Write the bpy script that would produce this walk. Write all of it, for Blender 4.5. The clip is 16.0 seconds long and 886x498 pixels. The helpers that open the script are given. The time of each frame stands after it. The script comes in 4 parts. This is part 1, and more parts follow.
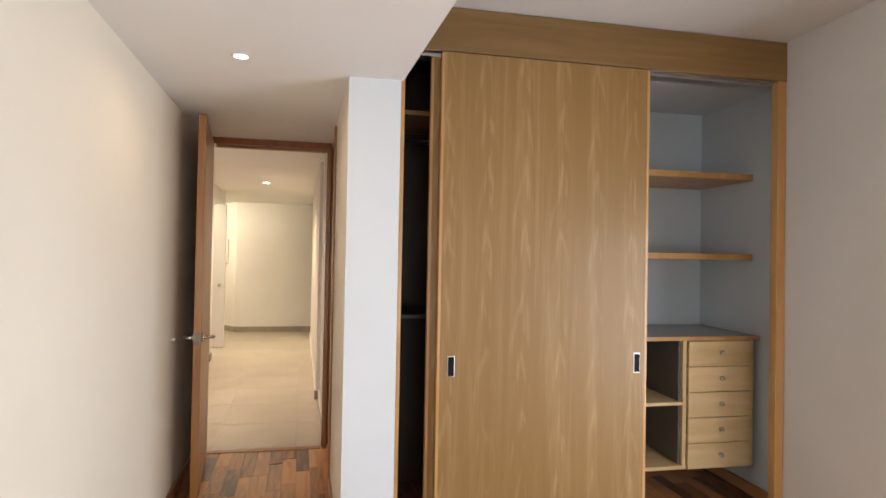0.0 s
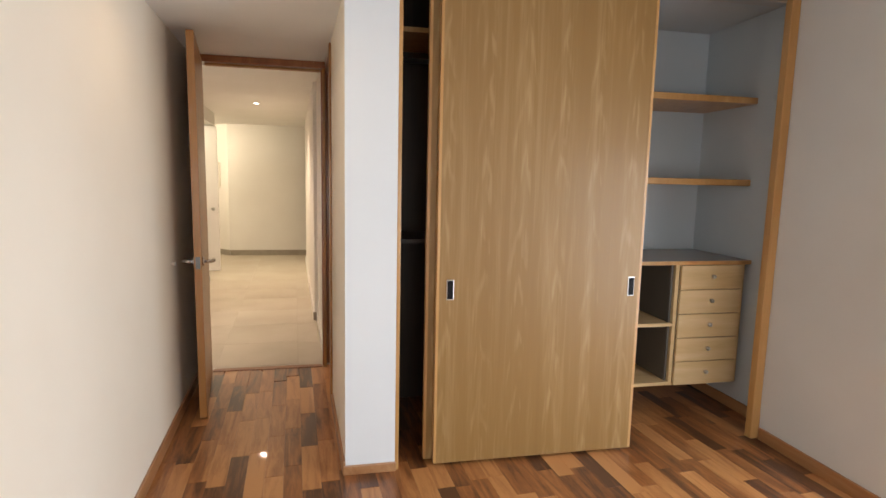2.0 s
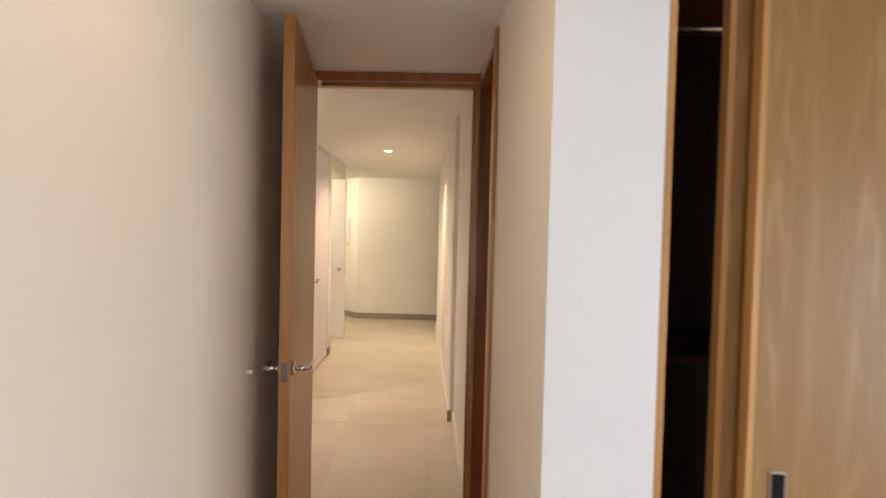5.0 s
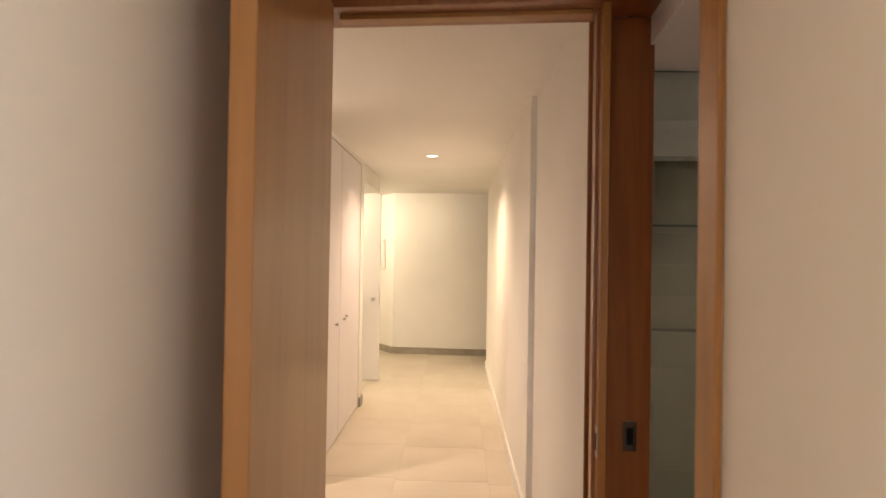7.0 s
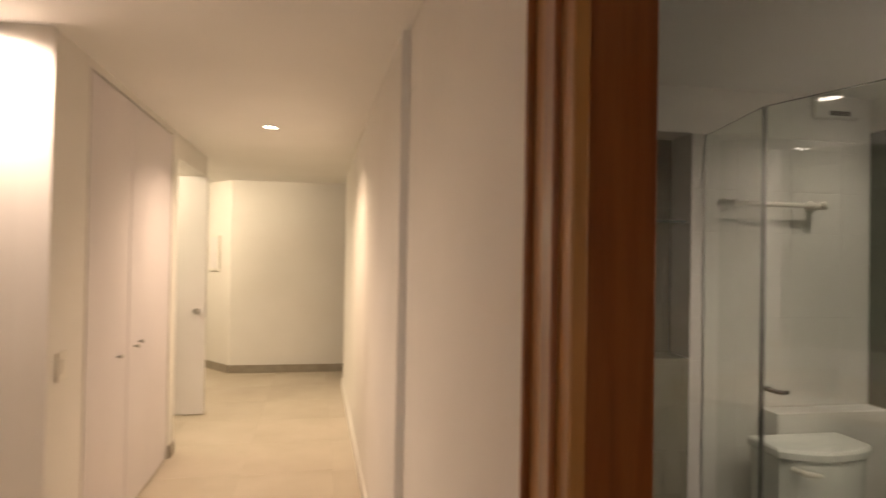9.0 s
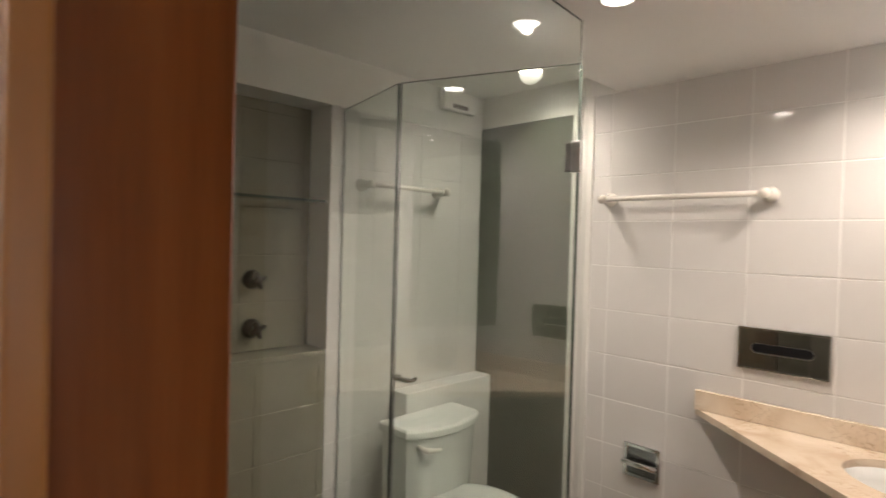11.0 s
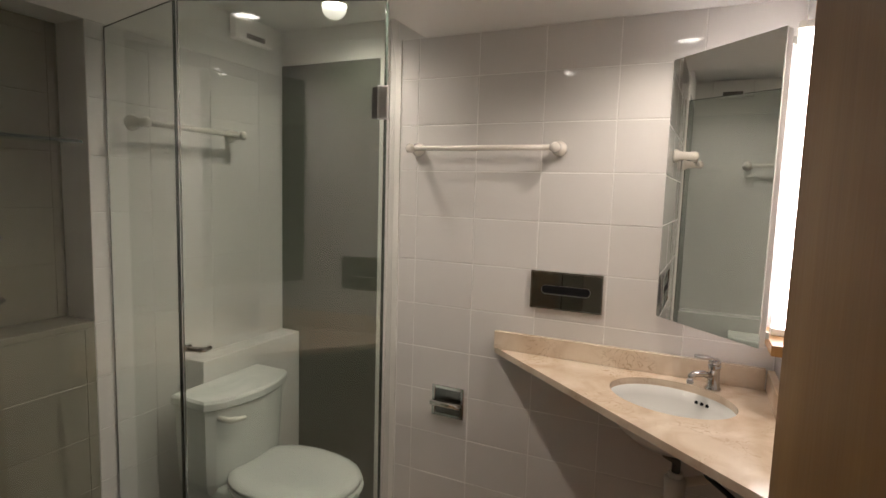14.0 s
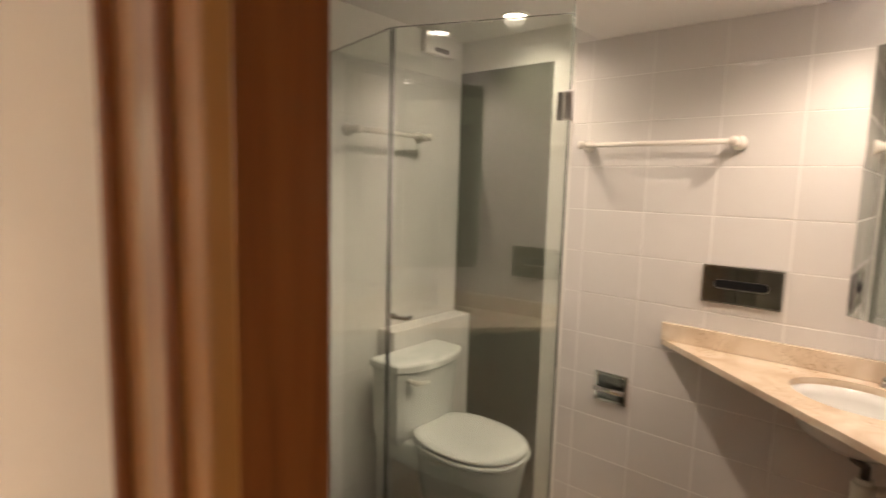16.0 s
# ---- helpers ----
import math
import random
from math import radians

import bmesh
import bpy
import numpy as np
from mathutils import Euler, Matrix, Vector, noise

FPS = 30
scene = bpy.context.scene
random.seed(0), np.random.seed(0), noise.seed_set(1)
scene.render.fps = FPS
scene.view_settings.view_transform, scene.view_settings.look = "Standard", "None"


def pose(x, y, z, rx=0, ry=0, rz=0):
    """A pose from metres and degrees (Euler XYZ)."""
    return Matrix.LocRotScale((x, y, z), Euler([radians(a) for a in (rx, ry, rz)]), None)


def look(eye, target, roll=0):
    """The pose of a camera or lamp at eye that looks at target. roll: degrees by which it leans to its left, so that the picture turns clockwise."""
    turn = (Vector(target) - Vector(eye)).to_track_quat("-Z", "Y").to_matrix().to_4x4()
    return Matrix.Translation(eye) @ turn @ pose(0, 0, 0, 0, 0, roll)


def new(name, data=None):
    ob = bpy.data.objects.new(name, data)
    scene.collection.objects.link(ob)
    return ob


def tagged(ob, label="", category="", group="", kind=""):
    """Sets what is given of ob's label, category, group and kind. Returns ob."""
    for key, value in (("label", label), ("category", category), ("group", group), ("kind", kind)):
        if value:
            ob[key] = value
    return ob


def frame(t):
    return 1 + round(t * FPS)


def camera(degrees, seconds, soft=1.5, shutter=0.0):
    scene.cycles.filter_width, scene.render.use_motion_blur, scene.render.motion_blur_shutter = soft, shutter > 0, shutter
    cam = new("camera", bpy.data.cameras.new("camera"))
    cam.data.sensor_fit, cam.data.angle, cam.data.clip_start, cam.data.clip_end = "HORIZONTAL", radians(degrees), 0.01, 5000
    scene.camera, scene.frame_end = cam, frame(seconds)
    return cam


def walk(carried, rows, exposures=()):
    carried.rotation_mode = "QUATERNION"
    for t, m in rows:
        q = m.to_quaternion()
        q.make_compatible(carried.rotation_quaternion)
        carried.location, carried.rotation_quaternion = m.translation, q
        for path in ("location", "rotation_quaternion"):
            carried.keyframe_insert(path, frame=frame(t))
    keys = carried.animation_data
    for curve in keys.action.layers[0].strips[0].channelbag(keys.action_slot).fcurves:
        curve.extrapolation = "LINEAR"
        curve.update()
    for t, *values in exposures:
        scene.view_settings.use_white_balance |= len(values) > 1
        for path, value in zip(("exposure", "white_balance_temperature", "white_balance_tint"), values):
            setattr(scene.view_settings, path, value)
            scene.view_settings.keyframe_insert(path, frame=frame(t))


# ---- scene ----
cam = camera(79, 16.0, shutter=0.5)
PATH = [
    (0, (-0.006, -0.002, 1.423), (0.368, 1.962, 1.452), 1.05),
    (0.5, (-0.013, -0.012, 1.423), (0.372, 1.949, 1.334), 1.08),
    (1, (-0.014, -0.011, 1.427), (0.374, 1.935, 1.178), 1.16),
    (1.5, (-0.022, -0.019, 1.437), (0.374, 1.923, 1.170), 1.18),
    (2, (-0.038, 0.002, 1.429), (0.364, 1.945, 1.176), 1.23),
    (2.5, (-0.051, 0.077, 1.422), (0.371, 2.031, 1.352), 1.26),
    (3, (-0.044, 0.283, 1.422), (0.385, 2.235, 1.347), 1.27),
    (3.5, (-0.054, 0.506, 1.440), (0.294, 2.474, 1.363), 1.33),
    (4, (-0.100, 0.769, 1.449), (0.083, 2.759, 1.368), 1.39),
    (4.5, (-0.131, 1.080, 1.440), (-0.088, 3.078, 1.368), 1.34),
    (5, (-0.175, 1.339, 1.445), (-0.233, 3.337, 1.388), 1.38),
    (7.3, (-0.422, 2.63, 1.474), (-0.609, 4.621, 1.494), 0.89),
    (7.5, (-0.418, 2.735, 1.484), (-0.599, 4.726, 1.499), 0.94),
    (8, (-0.416, 3.016, 1.475), (-0.583, 5.009, 1.501), 0.94),
    (8.5, (-0.421, 3.218, 1.471), (-0.425, 5.217, 1.508), 1.03),
    (9, (-0.384, 3.394, 1.481), (-0.059, 5.368, 1.501), 0.99),
    (9.5, (-0.290, 3.518, 1.505), (0.360, 5.409, 1.499), 0.86),
    (10, (-0.244, 3.596, 1.500), (0.698, 5.361, 1.486), 1.19),
    (12.5, (-0.036, 3.681, 1.497), (1.721, 4.632, 1.395), 1.78),
    (13, (-0.039, 3.686, 1.499), (1.749, 4.571, 1.362), 1.78),
    (13.5, (-0.054, 3.691, 1.504), (1.743, 4.550, 1.324), 1.82),
    (14, (-0.068, 3.703, 1.510), (1.733, 4.547, 1.302), 1.71),
    (14.5, (-0.075, 3.707, 1.504), (1.708, 4.583, 1.277), 1.75),
    (15, (-0.101, 3.709, 1.511), (1.647, 4.649, 1.266), 1.61),
    (15.5, (-0.154, 3.710, 1.516), (1.531, 4.757, 1.261), 1.51),
    (16, (-0.279, 3.692, 1.500), (1.231, 4.982, 1.264), 1.59),
]
EXPOSURE = [(0, 0.17, 6550, 13), (3.5, 0.08, 6750, 14), (5, 0.06, 6750, 15), (7.5, 0.38, 7050, 19), (8.3, 0.3, 7350, 21), (9, 0.02, 6950, 17), (10, 0.62, 6250, 13),
            (12.5, 0.2, 6250, 11), (13, 0.03, 6250, 11), (13.5, 0.03, 6250, 11), (14, 0.06, 6250, 11), (15, 0.38, 6350, 12), (16, 0.64, 7150, 16)]
walk(cam, [(t, look(eye, target, roll)) for t, eye, target, roll in PATH], EXPOSURE)

# ---- world and lights ----
world = bpy.data.worlds.new("sky")
scene.world = world
world.use_nodes = True
wn = world.node_tree.nodes
sky = wn.new("ShaderNodeTexSky")
sky.sky_type, sky.sun_disc = "NISHITA", False
sky.sun_elevation, sky.sun_rotation = radians(35), radians(200)
world.node_tree.links.new(sky.outputs[0], wn["Background"].inputs[0])
wn["Background"].inputs[1].default_value = 0.1

WARM, COOL, NEUTRAL = (1.0, 0.72, 0.44), (0.83, 0.92, 1.0), (1.0, 0.86, 0.72)


def lamp(name, kind, place, power, colour, aim=None, **kw):
    data = bpy.data.lights.new(name, kind)
    data.energy, data.color = power, colour
    for key, value in kw.items():
        if key == "size":
            if kind == "AREA":
                data.size = value
            else:
                data.shadow_soft_size = value
        elif key == "size_y":
            data.shape, data.size_y = "RECTANGLE", value
        elif key == "spread":
            data.spot_size, data.spot_blend = radians(value), 0.9
    ob = new(name, data)
    ob.matrix_world = look(place, aim or (place[0], place[1] + 0.001, place[2] - 1))
    return ob


lamp("bedroom_window_light", "AREA", (2.40, 0.82, 0.92), 60, COOL, (0.0, 0.82, 0.45), size=1.7, size_y=1.5)
# Second window light, out of view: added to brighten pier and closet back.
lamp("added_south_window_light", "AREA", (0.45, -2.56, 1.05), 33, COOL, (0.45, 0.0, 0.75), size=1.3, size_y=1.3)
lamp("niche_spot", "SPOT", (-0.431, 2.344, 2.228), 4.5, WARM, size=0.014, spread=172)
lamp("corridor_spot", "SPOT", (-0.972, 7.238, 2.328), 112, (1.0, 0.77, 0.54), size=0.03, spread=140)
lamp("corridor_side_spot", "SPOT", (-1.76, 5.53, 2.328), 76, (1.0, 0.80, 0.64), size=0.02, spread=160)
lamp("far_room_light", "AREA", (-2.7, 9.4, 2.3), 40, (1.0, 0.84, 0.58), (-2.3, 10.0, 0.8), size=0.4, size_y=0.4)
lamp("side_room_light", "AREA", (-2.4, 7.85, 2.3), 20, (1.0, 0.88, 0.6), (-2.1, 8.3, 0.8), size=0.3, size_y=0.3)
lamp("bath_spot", "SPOT", (1.08, 4.31, 2.088), 15, NEUTRAL, size=0.014, spread=150)
lamp("bath_vanity_spot", "SPOT", (1.50, 3.77, 2.088), 16, NEUTRAL, size=0.014, spread=150)
lamp("bath_toilet_spot", "SPOT", (1.62, 4.97, 2.178), 12.5, NEUTRAL, size=0.045, spread=150)


# ---- materials ----
def material(name):
    m = bpy.data.materials.new(name)
    m.use_nodes = True
    nt = m.node_tree
    return m, nt.nodes, nt.links, nt.nodes["Principled BSDF"]


def set_in(bsdf, **kw):
    names = {"rough": "Roughness", "metal": "Metallic", "spec": "Specular IOR Level", "coat": "Coat Weight",
             "coat_rough": "Coat Roughness", "trans": "Transmission Weight", "ior": "IOR", "glow": "Emission Strength"}
    for key, value in kw.items():
        bsdf.inputs[names[key]].default_value = value


def ramp(nodes, stops):
    r = nodes.new("ShaderNodeValToRGB")
    while len(r.color_ramp.elements) < len(stops):
        r.color_ramp.elements.new(0.5)
    for e, (at, c) in zip(r.color_ramp.elements, stops):
        e.position, e.color = at, (*c, 1)
    return r


def mottled(name, dark, light, scale=3.0, rough=0.6, bump=0.05, bump_scale=180.0, **kw):
    """Paint, plaster, stone: two scales of variation and a fine relief."""
    m, n, l, b = material(name)
    tc = n.new("ShaderNodeTexCoord")
    big, fine = n.new("ShaderNodeTexNoise"), n.new("ShaderNodeTexNoise")
    big.inputs["Scale"].default_value, fine.inputs["Scale"].default_value = scale, bump_scale
    big.inputs["Detail"].default_value = 6
    r = ramp(n, [(0.3, dark), (0.7, light)])
    bp = n.new("ShaderNodeBump")
    bp.inputs["Strength"].default_value, bp.inputs["Distance"].default_value = bump, 0.01
    info, off = n.new("ShaderNodeObjectInfo"), n.new("ShaderNodeVectorMath")
    off.operation = "MULTIPLY_ADD"
    off.inputs[1].default_value = (37.0, 53.0, 71.0)
    l.new(info.outputs["Random"], off.inputs[0])
    l.new(tc.outputs["Object"], off.inputs[2])
    for t in (big, fine):
        l.new(off.outputs[0], t.inputs["Vector"])
    l.new(big.outputs["Fac"], r.inputs["Fac"])
    l.new(r.outputs["Color"], b.inputs["Base Color"])
    l.new(fine.outputs["Fac"], bp.inputs["Height"])
    l.new(bp.outputs["Normal"], b.inputs["Normal"])
    set_in(b, rough=rough, **kw)
    return m


def wood(name, dark, mid, light, rough=0.35, stretch=(9, 9, 0.8), vary=0.0, coat=0.0, flame=0.0, island=False, coat_rough=0.12):
    """Grain along z of the object; vary gives each piece its own shade; flame adds cathedral figure."""
    m, n, l, b = material(name)
    tc, mp = n.new("ShaderNodeTexCoord"), n.new("ShaderNodeMapping")
    info = n.new("ShaderNodeObjectInfo")
    chance = info.outputs["Random"]
    if island:
        geo, both, wrap = n.new("ShaderNodeNewGeometry"), n.new("ShaderNodeMath"), n.new("ShaderNodeMath")
        wrap.operation = "FRACT"
        l.new(chance, both.inputs[0])
        l.new(geo.outputs["Random Per Island"], both.inputs[1])
        l.new(both.outputs[0], wrap.inputs[0])
        chance = wrap.outputs[0]
    add = n.new("ShaderNodeVectorMath")
    sc = n.new("ShaderNodeVectorMath")
    sc.operation = "SCALE"
    sc.inputs["Scale"].default_value = 31.0
    comb = n.new("ShaderNodeCombineXYZ")
    for k in range(3):
        l.new(chance, comb.inputs[k])
    l.new(comb.outputs[0], sc.inputs[0])
    mp.inputs["Scale"].default_value = stretch
    l.new(tc.outputs["Object"], add.inputs[0])
    l.new(sc.outputs[0], add.inputs[1])
    l.new(add.outputs[0], mp.inputs["Vector"])
    g, f = n.new("ShaderNodeTexNoise"), n.new("ShaderNodeTexNoise")
    g.inputs["Scale"].default_value, g.inputs["Detail"].default_value, g.inputs["Distortion"].default_value = 1.6, 5, 0.8
    f.inputs["Scale"].default_value, f.inputs["Detail"].default_value = 14, 3
    l.new(mp.outputs[0], g.inputs["Vector"])
    l.new(mp.outputs[0], f.inputs["Vector"])
    mix = n.new("ShaderNodeMath")
    mix.operation = "MULTIPLY_ADD"
    mix.inputs[1].default_value = 0.25
    l.new(f.outputs["Fac"], mix.inputs[0])
    l.new(g.outputs["Fac"], mix.inputs[2])
    fac = mix.outputs[0]
    if flame:
        def calc(op, a, b=None, c=None):
            nd = n.new("ShaderNodeMath")
            nd.operation = op
            for k, v in enumerate((a, b, c)):
                if v is None:
                    continue
                if isinstance(v, (int, float)):
                    nd.inputs[k].default_value = v
                else:
                    l.new(v, nd.inputs[k])
            return nd.outputs[0]

        def soft_step(v, lo, hi):
            mr_ = n.new("ShaderNodeMapRange")
            mr_.interpolation_type = "SMOOTHSTEP"
            mr_.inputs["From Min"].default_value, mr_.inputs["From Max"].default_value = lo, hi
            l.new(v, mr_.inputs["Value"])
            return mr_.outputs["Result"]

        # veneer leaves 0.19 m wide, each with stacked pale arches
        sep = n.new("ShaderNodeSeparateXYZ")
        l.new(tc.outputs["Object"], sep.inputs[0])
        warp, wm = n.new("ShaderNodeTexNoise"), n.new("ShaderNodeMapping")
        wm.inputs["Scale"].default_value = (9, 9, 3.2)
        warp.inputs["Scale"].default_value, warp.inputs["Detail"].default_value = 1.0, 3.0
        l.new(add.outputs[0], wm.inputs["Vector"])
        l.new(wm.outputs[0], warp.inputs["Vector"])
        fine, fm = n.new("ShaderNodeTexNoise"), n.new("ShaderNodeMapping")
        fm.inputs["Scale"].default_value = (42, 42, 3)
        fine.inputs["Scale"].default_value, fine.inputs["Detail"].default_value = 1.0, 3.0
        l.new(add.outputs[0], fm.inputs["Vector"])
        l.new(fm.outputs[0], fine.inputs["Vector"])
        u = calc("MULTIPLY_ADD", sep.outputs["X"], 5.26, 0.3)
        u = calc("ADD", u, calc("MULTIPLY_ADD", warp.outputs["Fac"], 0.5, -0.25))
        side = calc("ABSOLUTE", calc("SUBTRACT", calc("FRACT", u), 0.5))
        q = calc("MULTIPLY_ADD", sep.outputs["Z"], 3.4, calc("MULTIPLY", side, 3.1))
        q = calc("ADD", q, calc("MULTIPLY", warp.outputs["Fac"], 0.9))
        q = calc("ADD", q, calc("MULTIPLY", fine.outputs["Fac"], 0.5))
        saw = calc("ABSOLUTE", calc("SUBTRACT", calc("FRACT", q), 0.5))
        line = soft_step(saw, 0.18, 0.5)
        mask = calc("SUBTRACT", 1.0, soft_step(side, 0.10, 0.34))
        grainy = soft_step(fine.outputs["Fac"], 0.36, 0.62)
        figure = calc("MULTIPLY", calc("MULTIPLY", line, mask), grainy)
        fac = calc("MULTIPLY_ADD", figure, flame, calc("MULTIPLY_ADD", fac, 0.55, 0.26))
    if vary:
        m3 = n.new("ShaderNodeMath")
        m3.operation = "MULTIPLY_ADD"
        m3.inputs[1].default_value = vary
        sub = n.new("ShaderNodeMath")
        sub.operation = "SUBTRACT"
        sub.inputs[1].default_value = 0.5
        l.new(chance, sub.inputs[0])
        l.new(sub.outputs[0], m3.inputs[0])
        l.new(fac, m3.inputs[2])
        fac = m3.outputs[0]
    r = ramp(n, [(0.32, dark), (0.6, mid), (0.92, light)])
    l.new(fac, r.inputs["Fac"])
    l.new(r.outputs["Color"], b.inputs["Base Color"])
    bp = n.new("ShaderNodeBump")
    bp.inputs["Strength"].default_value, bp.inputs["Distance"].default_value = 0.08, 0.004
    l.new(f.outputs["Fac"], bp.inputs["Height"])
    l.new(bp.outputs["Normal"], b.inputs["Normal"])
    set_in(b, rough=rough, coat=coat, coat_rough=coat_rough)
    return m


def plain(name, colour, rough=0.4, **kw):
    m, n, l, b = material(name)
    b.inputs["Base Color"].default_value = (*colour, 1)
    set_in(b, rough=rough, **kw)
    return m


def glowing(name, colour, strength):
    m, n, l, b = material(name)
    b.inputs["Base Color"].default_value = (*colour, 1)
    b.inputs["Emission Color"].default_value = (*colour, 1)
    set_in(b, glow=strength)
    return m


def glass_mat(name, tint, ior=1.5):
    m, n, l, b = material(name)
    b.inputs["Base Color"].default_value = (*tint, 1)
    set_in(b, rough=0.0, trans=1.0, ior=ior)
    return m


PAINT = mottled("wall_paint", (0.76, 0.735, 0.69), (0.82, 0.80, 0.76), 1.2, 0.65, 0.04, 220)
# Cream paint, warmed further to hold some of the lamps' warm light.
CREAM = mottled("cream_warm_lit_paint", (0.84, 0.765, 0.64), (0.89, 0.82, 0.70), 1.2, 0.65, 0.04, 220)
# White paint with cool daylight in it; the bay version is also dimmed.
DAYLITWHITE = mottled("daylit_white_paint", (0.70, 0.735, 0.76), (0.75, 0.785, 0.805), 1.2, 0.6, 0.04, 220)
BAYSHADE = mottled("blue_grey_bay_shade", (0.52, 0.565, 0.59), (0.58, 0.62, 0.645), 1.2, 0.5, 0.03, 200)
CEIL = mottled("ceiling_paint", (0.80, 0.785, 0.755), (0.84, 0.825, 0.80), 1.5, 0.7, 0.03, 160)
# White paint taken darker: the dim ceiling and window wall are put into colour.
DIMWHITE = mottled("dimmed_white_paint", (0.60, 0.585, 0.56), (0.65, 0.635, 0.61), 1.5, 0.75, 0.03, 160)
OAK = wood("oak_veneer", (0.225, 0.118, 0.031), (0.26, 0.142, 0.04), (0.41, 0.262, 0.108), 0.5, (12, 12, 0.45), 0.03, 0.05, 0.14)
# Header oak, grain along x; the weaker light up there darkens its colour.
OAK_HEAD = wood("oak_header_dimmed", (0.165, 0.087, 0.025), (0.20, 0.111, 0.034), (0.25, 0.145, 0.052), 0.4, (0.9, 14, 14), 0.05)
OAK_PLAIN = wood("oak_trim", (0.38, 0.19, 0.06), (0.47, 0.25, 0.085), (0.55, 0.32, 0.13), 0.35, (12, 12, 0.9), 0.1, 0.15)
MAPLE = wood("pale_drawer_wood", (0.50, 0.33, 0.15), (0.60, 0.42, 0.21), (0.68, 0.50, 0.28), 0.38, (0.9, 8, 9), 0.1)
CEDAR = wood("cedar_door", (0.29, 0.115, 0.023), (0.35, 0.152, 0.034), (0.41, 0.195, 0.052), 0.38, (6, 6, 0.5), 0.05, 0.12)
OLIVEWOOD = wood("brown_veneer_door", (0.19, 0.098, 0.026), (0.24, 0.13, 0.036), (0.29, 0.165, 0.05), 0.4, (9, 9, 0.6), 0.05, 0.05)
# Darker copy of the cedar; the shade on the jambs is in its colour.
SHADEDCEDAR = wood("cedar_jamb_shaded", (0.175, 0.051, 0.012), (0.245, 0.078, 0.02), (0.32, 0.114, 0.032), 0.32, (14, 14, 0.8), 0.08, 0.25)
SKIRT = wood("cedar_skirting", (0.26, 0.11, 0.04), (0.36, 0.17, 0.07), (0.46, 0.25, 0.12), 0.35, (9, 0.8, 9), 0.1, 0.2)
PLANK = wood("parquet_plank", (0.085, 0.032, 0.014), (0.29, 0.108, 0.034), (0.49, 0.225, 0.08), 0.36, (15, 1.8, 15), 0.62, 0.3, island=True, coat_rough=0.035)
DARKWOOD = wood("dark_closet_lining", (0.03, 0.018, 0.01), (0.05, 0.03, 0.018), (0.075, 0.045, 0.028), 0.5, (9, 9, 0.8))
GREYTOP = plain("grey_laminate_top", (0.30, 0.28, 0.27), 0.25)
RECESSDARK = plain("recess_dark", (0.10, 0.085, 0.07), 0.5)
WHITEWOOD = mottled("white_lacquer", (0.74, 0.71, 0.70), (0.79, 0.765, 0.755), 2, 0.35, 0.015, 90)
FLOORTILE = mottled("beige_porcelain_floor", (0.53, 0.465, 0.37), (0.62, 0.555, 0.455), 1.6, 0.24, 0.02, 60)
GROUT = mottled("floor_grout", (0.485, 0.42, 0.335), (0.56, 0.495, 0.405), 12, 0.8, 0.1, 300)
WALLTILE = mottled("white_glazed_tile", (0.70, 0.675, 0.65), (0.755, 0.73, 0.705), 1.6, 0.05, 0.010, 9)
TGROUT = mottled("white_tile_grout", (0.82, 0.80, 0.77), (0.86, 0.845, 0.82), 20, 0.6, 0.1, 300)
TAUPE = mottled("taupe_glazed_tile", (0.235, 0.222, 0.171), (0.285, 0.27, 0.21), 1.8, 0.07, 0.010, 9)
# Colour of the dim, unreflecting zone behind the toilet glass.
DARKZONE = mottled("dark_grey_green_zone", (0.095, 0.103, 0.083), (0.12, 0.128, 0.104), 1.4, 0.3, 0.004, 40)
TAUPEGROUT = mottled("taupe_grout", (0.27, 0.255, 0.195), (0.32, 0.305, 0.24), 20, 0.8, 0.1, 300)
STONESKIRT = mottled("stone_skirting", (0.27, 0.235, 0.19), (0.36, 0.32, 0.26), 9, 0.35, 0.02, 80)


